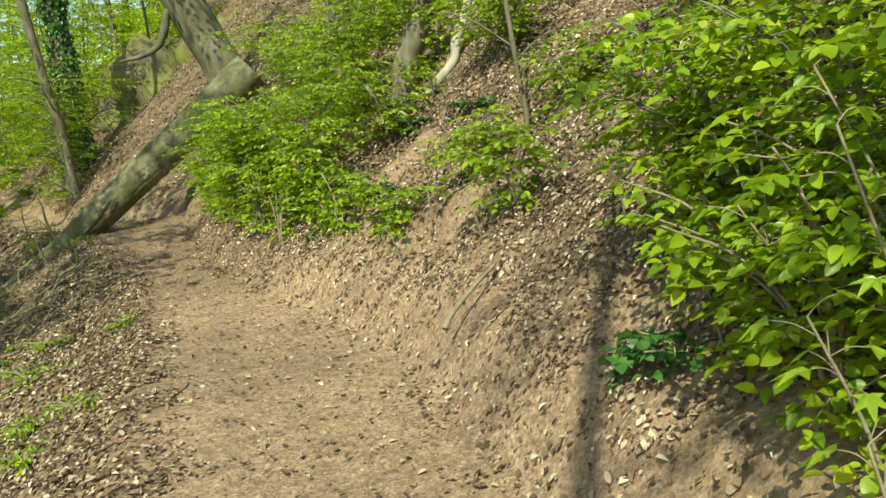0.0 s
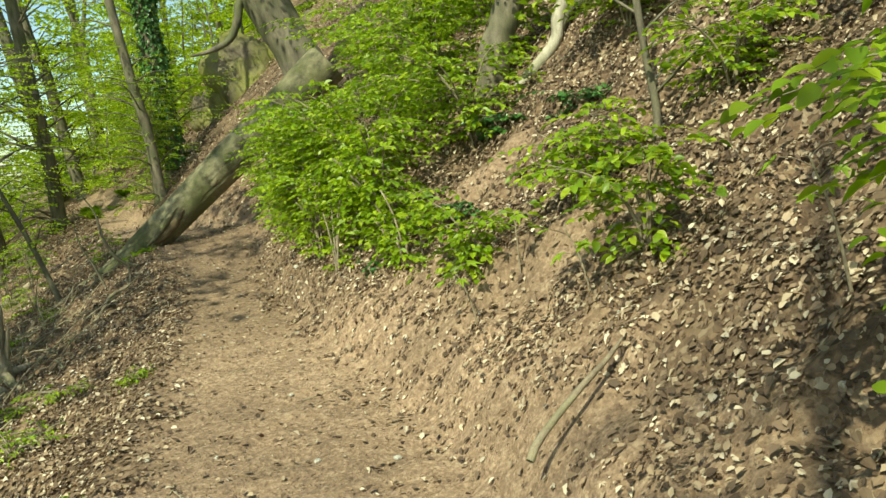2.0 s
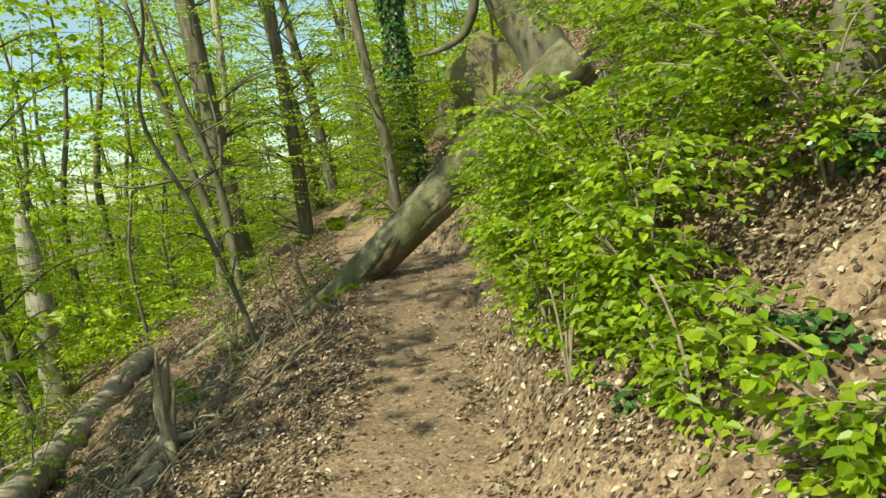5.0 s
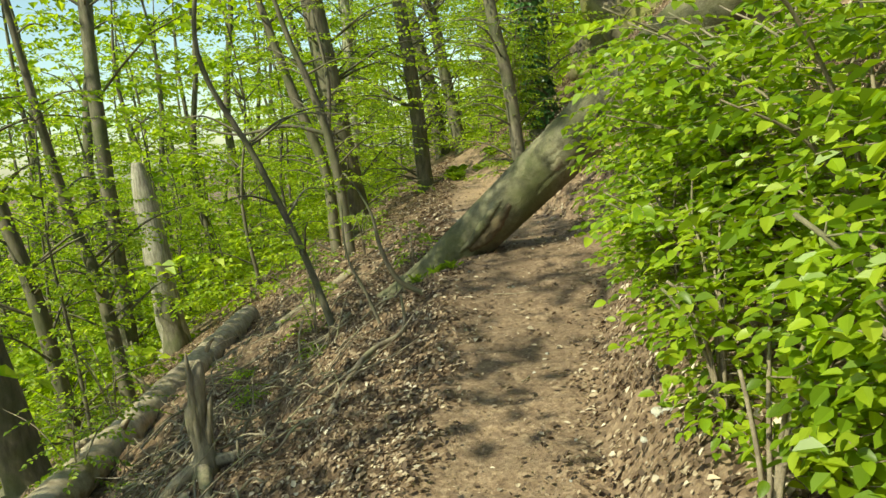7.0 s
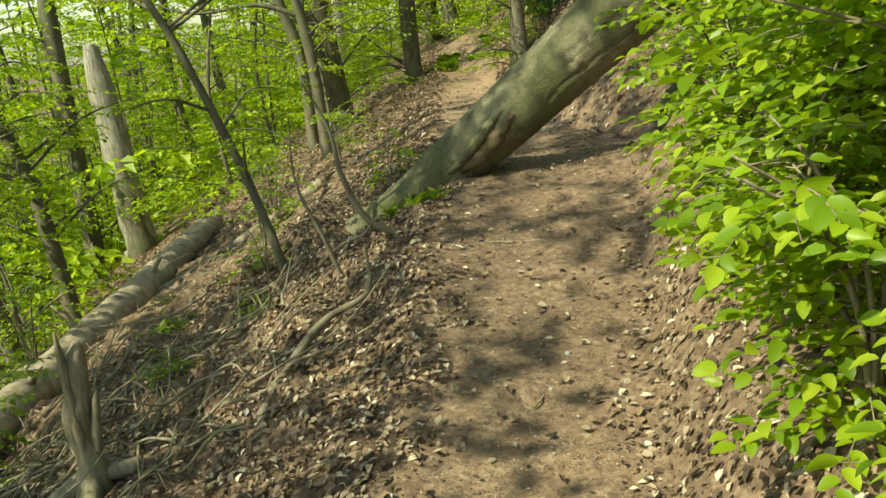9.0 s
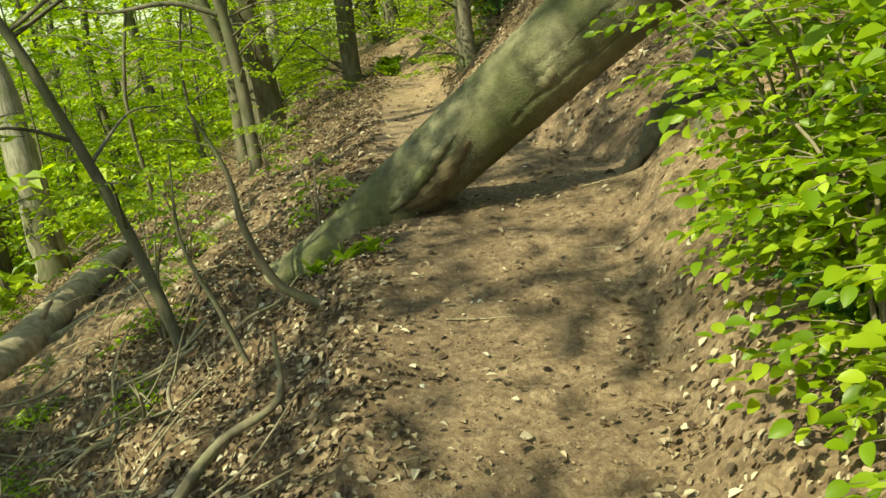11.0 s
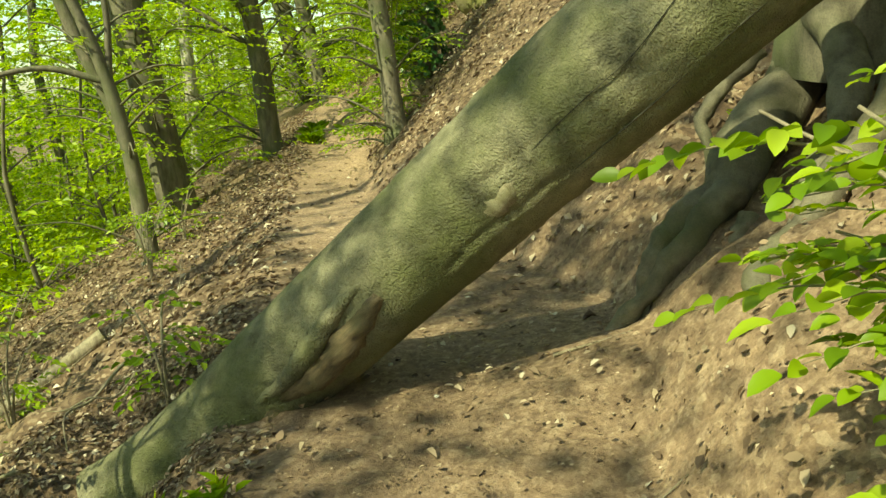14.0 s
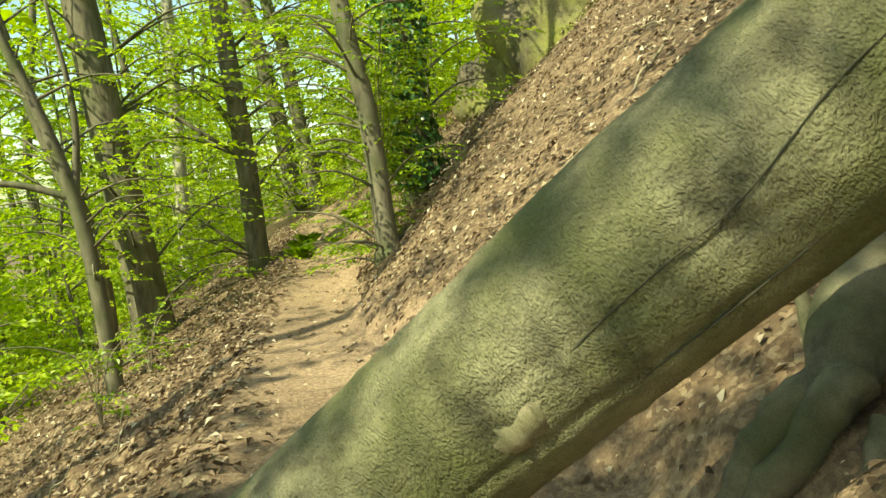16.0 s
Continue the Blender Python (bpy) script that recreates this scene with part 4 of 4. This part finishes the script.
def stump():
    x, y = -5.78, 9.02
    z = ground_at(x, y)
    root = new("stump_snag")
    root.location = (x, y, z)
    tagged(root, "thin weathered pale broken stump with splintered top", "stump")
    trunk = smooth_line([(0, 0, -0.3, 0.12), (0.02, 0, 0.0, 0.095), (0.03, 0.02, 0.2, 0.075), (0.0, 0.0, 0.36, 0.07), (0.02, 0.02, 0.56, 0.06), (0.05, 0.04, 0.74, 0.05), (0.07, 0.05, 0.84, 0.02)], 7)
    part("trunk", quad_mesh("trunk", *tube(trunk, 18, 0.3, 3.0)), M_DEAD, root)
    for k, (dx, dy, h) in enumerate([(0.05, -0.03, 0.92), (-0.04, 0.02, 0.74), (0.09, 0.06, 0.6)]):
        s = smooth_line([(dx * 0.6, dy * 0.6, 0.25, 0.03), (dx, dy, h * 0.8, 0.022), (dx * 1.3, dy * 1.3, h, 0.004)], 5)
        part("splinter", quad_mesh("splinter", *tube(s, 8, 0.3, k)), M_DEAD, root)
    for k, (ex, ey) in enumerate([(0.5, -0.35), (-0.3, -0.55), (-0.55, 0.2), (0.35, 0.4)]):
        s = smooth_line([(0, 0, 0.12, 0.06), (ex * 0.4, ey * 0.4, ground_at(x + ex * 0.4, y + ey * 0.4) - z + 0.03, 0.045), (ex, ey, ground_at(x + ex, y + ey) - z - 0.02, 0.015)], 6)
        part("root", quad_mesh("root", *tube(s, 9, 0.25, k + 4.0)), M_DEAD, root)


stump()
bar_thing("fallen_dead_log", "grey weathered dead log lying on the slope", lying(-5.6, 8.75, -5.9, 6.9, 0.08, 0.05, 6, 0.3, 0.05), M_DEAD, "log", sides=14, rough=0.2)
pale_trunk = bar_thing("fallen_pale_trunk", "sunlit tan barkless fallen trunk lying down the slope", [(-12.8 + 5.2 * t, 15.3 - 6.5 * t, -1.12 + 0.3 * t, 0.2 - 0.03 * t) for t in (0, 0.2, 0.4, 0.6, 0.8, 1.0, 1.3)], M_TAN, "log", sides=24, rough=0.14, seed=6.0, steps=9)
for k, (t, dx, dy, dz) in enumerate(((-1.6, 0.25, 0.1, 0.35), (0.4, -0.2, -0.15, 0.4), (1.7, 0.3, 0.05, 0.3))):
    stub = smooth_line([(t * 0.62, -t * 0.78, t * 0.04, 0.05), (t * 0.62 + dx * 0.6, -t * 0.78 + dy * 0.6, t * 0.04 + dz * 0.7, 0.032), (t * 0.62 + dx, -t * 0.78 + dy, t * 0.04 + dz, 0.012)], 5)
    part("branch_stub", quad_mesh("branch_stub", *tube(stub, 9, 0.3, k + 3.0)), M_TAN, pale_trunk, "broken pale branch stub")
bar_thing("fallen_thin_trunk", "thin pale fallen trunk on the slope", lying(-9.0, 14.2, -11.4, 11.0, 0.06, 0.05, 6, 0.9, 0.05), M_DEAD, "log", sides=10, rough=0.15, seed=8.0)


def brushwood():
    rng = np.random.default_rng(77)
    for cx, cy, spread, n in ((-6.1, 8.9, 0.6, 60), (-5.9, 10.1, 0.6, 34), (-6.7, 9.6, 0.6, 30), (-7.4, 10.0, 0.9, 22), (-9.3, 12.6, 1.2, 14), (-5.4, 7.4, 0.6, 14), (-7.6, 13.6, 0.9, 10)):
        for k in range(n):
            x, y = cx + rng.normal(0, spread), cy + rng.normal(0, spread)
            a, L = rng.uniform(0, 6.28), rng.uniform(0.35, 1.1)
            if float(across(x, y)[0][0]) > -1.3:
                continue
            r = rng.uniform(0.005, 0.014)
            pts, px, py = [], x, y
            for i in range(5):
                t = i / 4
                pts.append((px, py, ground_at(px, py) + 0.02 + rng.uniform(0, 0.09) + (0.25 * t * t if k % 3 == 0 else 0), r * (1 - 0.75 * t)))
                a += rng.normal(0, 0.35)
                px, py = px + math.cos(a) * L / 4, py + math.sin(a) * L / 4
            bar_thing("dead_branch", "thin grey dead branch lying on the slope", pts, M_DEAD if k % 2 else M_TWIG, "branch", "dead branches", 6, 0.1, k, 4)


brushwood()
bar_thing("dead_branch", "brown crooked dead branch at the trail's edge", [(-4.98, 9.5, ground_at(-4.98, 9.5) + 0.02, 0.022), (-5.0, 9.85, ground_at(-5.0, 9.85) + 0.04, 0.024), (-5.08, 10.15, ground_at(-5.08, 10.15) + 0.09, 0.022), (-5.0, 10.4, 0.36, 0.016), (-5.02, 10.45, 0.62, 0.008)], M_TWIG, "branch", "dead branches")
bar_thing("dead_branch", "grey dead stick leaning on the bank's foot", [(-0.10, 4.36, 0.44, 0.016), (-0.06, 4.41, 0.50, 0.015), (0.08, 4.49, 0.63, 0.013), (0.21, 4.57, 0.73, 0.010), (0.27, 4.61, 0.79, 0.004)], M_TWIG, "branch", "dead branches")
for x0, y0, x1, y1, r in ((-1.70, 4.31, -1.76, 4.99, 0.012), (-1.76, 4.95, -1.48, 4.58, 0.008), (-1.5, 6.0, -1.25, 6.2, 0.005), (-2.6, 8.2, -2.45, 8.55, 0.005), (-3.5, 9.6, -3.6, 9.95, 0.005), (-4.6, 11.1, -4.2, 11.3, 0.005), (-4.3, 12.0, -4.0, 12.1, 0.006), (-2.2, 6.6, -2.0, 6.9, 0.005), (-4.7, 12.9, -4.4, 13.1, 0.008)):
    bar_thing("twig", "small dry brown twig lying on the trail", lying(x0, y0, x1, y1, r, r * 0.4, 4, 1.0, 0.015), M_DEAD, "twig", "twigs on the trail", 6)

bar_thing("dead_branch", "pale weathered dead branch on the bank behind the log", [(-6.05, 16.8, 1.70, 0.05), (-5.8, 16.85, 1.93, 0.055), (-5.5, 16.6, 2.02, 0.05), (-5.3, 16.55, 2.18, 0.03), (-5.2, 16.5, 2.3, 0.01)], M_DEAD, "branch", "dead branches")
bar_thing("dead_branch", "thin pale dead branch on the leafy bank", lying(-5.5, 17.6, -5.3, 18.4, 0.014, 0.008, 5, 1.2, 0.04), M_DEAD, "branch", "dead branches")
bar_thing("dead_branch", "thin pale dead branch on the leafy bank", lying(-6.0, 19.5, -5.2, 18.2, 0.014, 0.008, 5, 1.2, 0.04), M_DEAD, "branch", "dead branches")

# thin tree and grey snag on the bank
tree("thin_sapling", "thin straight grey-brown sapling on the bank", based(0.62, 6.0, (0.64, 6.03, 1.6, 0.022), (0.6, 6.05, 2.0, 0.02), (0.54, 6.1, 2.9, 0.015), (0.5, 6.1, 4.2, 0.006)), 35, sprays=6, branch_from=0.5, reach=0.8, leaf=0.07, group="saplings", sides=9, leafmat=M_LEAF)
tree("thin_sapling", "thin grey sapling among the bank's shrubs", based(-1.2, 9.7, (-1.25, 9.7, 2.2, 0.02), (-1.2, 9.7, 3.0, 0.015), (-1.1, 9.7, 4.2, 0.005)), 36, sprays=6, branch_from=0.4, reach=0.9, leaf=0.07, group="saplings", sides=8, leafmat=M_LEAF)


def bank_snag():
    root = new("root_snag")
    o = np.array([0.0, 8.5, ground_at(0.0, 8.5), 0])
    root.location = o[:3]
    tagged(root, "pale grey broken snag with a forked root on the bank", "dead tree")
    for k, (name, pts, mat) in enumerate([
            ("trunk", [(-0.42, 8.62, 1.6, 0.14), (-0.32, 8.6, 2.25, 0.13), (-0.18, 8.6, 2.55, 0.12), (-0.08, 8.62, 2.85, 0.11), (0.0, 8.65, 3.4, 0.09)], M_BARK),
            ("root", [(-0.5, 8.36, 1.6, 0.02), (-0.31, 8.4, 1.78, 0.04), (-0.06, 8.42, 2.0, 0.05), (0.19, 8.42, 2.26, 0.05), (0.24, 8.42, 2.46, 0.05), (0.38, 8.45, 2.78, 0.045), (0.45, 8.5, 3.2, 0.03)], M_PALE),
            ("root", [(0.22, 8.42, 2.3, 0.035), (0.33, 8.46, 2.5, 0.04), (0.55, 8.55, 2.62, 0.05), (0.8, 8.7, 2.7, 0.02)], M_BARK)]):
        part(name, quad_mesh(name, *tube(smooth_line(np.array(pts) - o, 7), 12, 0.2, k + 2.0)), mat, root)


bank_snag()

# ---- ivy, herbs, seedlings, grass ----


def ivy_on_trunk():
    rng = np.random.default_rng(9)
    n = 2600
    z = rng.uniform(0.1, 5.6, n)
    a = rng.uniform(0, 2 * np.pi, n)
    r = 0.24 + 0.12 * rng.random(n) ** 2 + 0.05 * np.sin(z * 3)
    out = np.stack([np.cos(a), np.sin(a), np.zeros(n)], 1)
    pos = out * r[:, None] + np.stack([-0.02 * z, -0.01 * z, z], 1)
    along = out * 0.4 + np.array([0, 0, -1.0]) + rng.normal(0, 0.35, (n, 3))
    me = quad_mesh("ivy", *leaf_cloud(pos, along, out + rng.normal(0, 0.3, (n, 3)), 0.10 * rng.uniform(0.7, 1.3, n), 0.9, True, 0.1), False)
    tagged(part("ivy", me, M_IVY, ivy_tree, "glossy dark green ivy"), kind="stuff")


ivy_on_trunk()
for k, (x, y, s) in enumerate(((0.62, 3.05, 0.22), (0.75, 2.75, 0.25), (1.1, 3.3, 0.25), (-0.55, 6.9, 0.2), (-1.3, 7.35, 0.2), (0.3, 7.3, 0.3), (-0.3, 7.8, 0.3), (-2.9, 10.6, 0.2), (-3.3, 11.9, 0.2))):
    shrub("ivy_patch", "low patch of dark green ivy on the bank", (x, y, ground_at(x, y)), 0.12, s, 5, 200 + k, 0.05, (0, 0), M_IVY, 7, True, "ivy", "ivy on the bank", 0.9)
for k, (x, y, s) in enumerate(((-3.7, 6.7, 0.3), (-2.45, 4.8, 0.25), (-2.6, 4.35, 0.3), (-3.9, 7.3, 0.3), (-2.95, 6.7, 0.12), (-3.4, 6.0, 0.3), (-3.0, 5.2, 0.3), (-5.2, 8.0, 0.3), (-6.3, 9.9, 0.25), (-7.2, 10.6, 0.3), (-4.6, 7.6, 0.25), (-6.0, 8.2, 0.3), (-6.8, 9.2, 0.3), (-6.2, 10.6, 0.25), (-5.0, 6.6, 0.3), (-8.2, 11.3, 0.3), (-7.8, 12.2, 0.3))):
    shrub("woodland_herb", "low green woodland herb among dry leaves", (x, y, ground_at(x, y)), 0.13, s, 5, 230 + k, 0.04, (0, 0), M_LEAF, 6, True, "plant", "herbs beside the trail", 0.5)
for k, (x, y, h, reach, stems, tx, ty) in enumerate(((-7.0, 11.4, 0.9, 0.6, 4, 0.1, 0), (-6.6, 12.6, 0.5, 0.45, 3, 0, 0), (-8.6, 13.0, 1.0, 0.7, 4, 0, 0), (-7.9, 9.2, 1.1, 0.8, 4, 0, 0), (-9.6, 10.6, 1.3, 0.9, 5, 0, 0), (-10.2, 15.8, 0.8, 0.6, 4, 0, 0), (-11.5, 17.6, 0.9, 0.7, 4, 0, 0))):
    shrub("beech_shrub", "young beech shrub with thin leaf sprays on the lower slope", (x, y, ground_at(x, y)), h, reach, stems, 260 + k, 0.06, (tx, ty), M_LEAF, 8)


def maple_leaf_mesh():
    """One five-lobed blade, 1 m across, gently domed."""
    tips = [(-135, 0.22), (-105, 0.55), (-80, 0.34), (-52, 0.88), (-27, 0.42), (0, 1.0), (27, 0.42), (52, 0.88), (80, 0.34), (105, 0.55), (135, 0.22)]
    V, Q = [(0, 0, 0)], []
    for a, r in tips:
        t = radians(a)
        V.append((math.sin(t) * r * 0.62, 0.1 + math.cos(t) * r * 0.62, 0.06 - 0.16 * r * r))
    for k in range(2, len(tips), 2):
        Q.append((0, k - 1, k, k + 1))
    return quad_mesh("leaf", V, Q, False)


MAPLE_LEAF = maple_leaf_mesh()
MAPLE_LEAF.materials.append(M_MAPLE)


def maple_seedling(x, y, h, leaves, seed, leaf=0.11, lean=(0, 0)):
    rng = np.random.default_rng(seed)
    z = ground_at(x, y)
    root = new("maple_seedling")
    root.location = (x, y, z)
    tagged(root, "maple seedling with broad bright green lobed leaves", "plant", "maple seedlings")
    line = smooth_line([(0, 0, -0.05, 0.006), (lean[0] * 0.4, lean[1] * 0.4, h * 0.5, 0.005), (lean[0], lean[1], h, 0.003)], 6)
    part("stem", quad_mesh("stem", *tube(line, 6)), M_TWIG, root)
    for k in range(leaves):
        f = 1 - 0.55 * k / max(leaves, 1) * rng.uniform(0.6, 1.2)
        p = line[int(np.clip(f, 0, 1) * (len(line) - 1)), :3]
        a = k * 2.4 + rng.uniform(0, 0.6)
        L = leaf * rng.uniform(0.5, 1.0)
        q = p + np.array([math.cos(a) * L, math.sin(a) * L, 0.4 * L])
        part("stalk", quad_mesh("stalk", *tube(smooth_line([(*p, 0.002), (*((p + q) / 2 + (0, 0, 0.01)), 0.0018), (*q, 0.0015)], 3), 4)), M_TWIG, root)
        ob = new("leaf", MAPLE_LEAF)
        ob.parent = root
        s = leaf * rng.uniform(0.7, 1.15)
        ob.matrix_local = Matrix.Translation(q) @ Matrix.Rotation(a - math.pi / 2, 4, "Z") @ Euler((rng.uniform(-0.7, 0.0), rng.uniform(-0.35, 0.35), 0)).to_matrix().to_4x4() @ Matrix.Scale(s, 4)


for k, (x, y, h, n, leaf, lx, ly) in enumerate((
        (0.9, 1.6, 0.55, 9, 0.12, -0.2, 0), (0.78, 1.3, 0.55, 8, 0.12, -0.12, 0.0), (1.0, 2.1, 0.5, 9, 0.11, -0.25, 0), (1.15, 1.75, 0.85, 9, 0.11, -0.3, 0.1), (0.95, 1.45, 0.95, 7, 0.1, -0.2, 0.1), (0.9, 2.7, 0.35, 6, 0.10, -0.1, 0),
        (-0.39, 5.84, 0.3, 5, 0.12, -0.1, 0), (-0.15, 5.95, 0.35, 6, 0.12, 0, 0), (0.2, 5.35, 0.3, 5, 0.11, -0.1, 0), (-0.82, 6.8, 0.3, 5, 0.10, 0, 0),
        (-1.1, 7.6, 0.35, 6, 0.1, -0.1, 0), (-2.15, 8.8, 0.25, 5, 0.09, -0.05, 0), (0.9, 4.1, 0.4, 6, 0.1, -0.1, 0), (-2.95, 11.15, 0.3, 4, 0.06, -0.1, 0), (-2.9, 6.75, 0.08, 4, 0.07, 0, 0))):
    maple_seedling(x, y, h, n, 300 + k, leaf, (lx, ly))


def grass_tuft(x, y, seed, n=40, h=0.16):
    rng = np.random.default_rng(seed)
    a = rng.uniform(0, 6.28, n)
    pos = np.stack([rng.normal(0, 0.04, n), rng.normal(0, 0.04, n), np.zeros(n)], 1)
    along = np.stack([np.cos(a) * 0.6, np.sin(a) * 0.6, rng.uniform(0.6, 1.2, n)], 1)
    ob = part("grass_tuft", quad_mesh("grass_tuft", *leaf_cloud(pos, along, np.stack([-np.cos(a), -np.sin(a), np.ones(n)], 1), h * rng.uniform(0.6, 1.2, n), 0.07, True, 0.3), False), M_LEAF)
    ob.location = (x, y, ground_at(x, y))
    tagged(ob, "small tuft of fresh green grass", "grass", "grass tufts")


for k, (x, y) in enumerate(((-5.5, 11.55), (-5.62, 11.48), (-5.42, 11.66), (-4.1, 14.6), (-2.2, 12.2), (-12.9, 22.6), (-13.4, 23.3), (-12.6, 23.4), (-13.9, 24.2), (-13.0, 24.6))):
    grass_tuft(x, y, 400 + k, 24 if k < 5 else 120, 0.10 if k < 5 else 0.3)


def rock_bank():
    """The mossy outcrop above the bend: a few boulders grown together."""
    root = new("rock_outcrop")
    root.location = (-8.4, 24.6, ground_at(-8.4, 24.6) - 0.75)
    tagged(root, "dark mossy rock outcrop on the bank above the trail", "rock")
    for k, (x, y, z, sx, sy, sz) in enumerate([(0, 0, 0.3, 1.3, 1.0, 1.6), (1.3, 0.5, 0.9, 1.0, 0.9, 1.2), (-0.9, -0.3, -0.2, 0.7, 0.7, 0.9), (0.6, -0.6, -0.1, 0.6, 0.5, 0.7), (2.2, 0.9, 1.6, 0.9, 0.8, 1.0)]):
        bm = bmesh.new()
        bmesh.ops.create_icosphere(bm, subdivisions=4, radius=1.0)
        for v in bm.verts:
            q = v.co * 1.3 + Vector((k * 5.0, 0, 0))
            v.co *= 1 + 0.35 * noise.fractal(q, 1.0, 2.0, 4) + 0.12 * noise.noise(Vector((q.x * 4, q.y * 4, q.z * 0.8)))
            v.co = Vector((v.co.x * sx + x, v.co.y * sy + y, v.co.z * sz + z))
        me = bpy.data.meshes.new("boulder")
        bm.to_mesh(me)
        bm.free()
        me.polygons.foreach_set("use_smooth", np.ones(len(me.polygons), bool))
        part("boulder", me, M_ROCK, root)


rock_bank()


def pebbles():
    meshes = []
    for k in range(4):
        bm = bmesh.new()
        bmesh.ops.create_icosphere(bm, subdivisions=2, radius=1.0)
        for v in bm.verts:
            v.co *= 1 + 0.35 * noise.noise(v.co * 1.4 + Vector((k * 7, 0, 0)))
            v.co.z *= 0.6
        me = bpy.data.meshes.new("stone")
        bm.to_mesh(me)
        bm.free()
        me.materials.append(M_STONE)
        meshes.append(me)
    rng = np.random.default_rng(55)
    for x, y, s in [(-2.4, 8.86, 0.032), (-2.33, 8.8, 0.025), (-2.42, 8.75, 0.02)] + [(None, None, rng.uniform(0.008, 0.02)) for _ in range(40)]:
        if x is None:
            i = rng.integers(0, len(TRAIL))
            while not 2.5 < TRAIL[i, 1] < 14:
                i = rng.integers(0, len(TRAIL))
            x, y = TRAIL[i, 0] + rng.uniform(-0.7, 0.7), TRAIL[i, 1] + rng.uniform(-0.3, 0.3)
        ob = new("stone", meshes[rng.integers(0, 4)])
        ob.location, ob.rotation_euler, ob.scale = (x, y, ground_at(x, y) + s * 0.25), (0, 0, rng.uniform(0, 6.28)), (s, s * rng.uniform(0.7, 1), s)
        tagged(ob, "small pale stone lying on the trail", "stone", "stones on the trail")


pebbles()
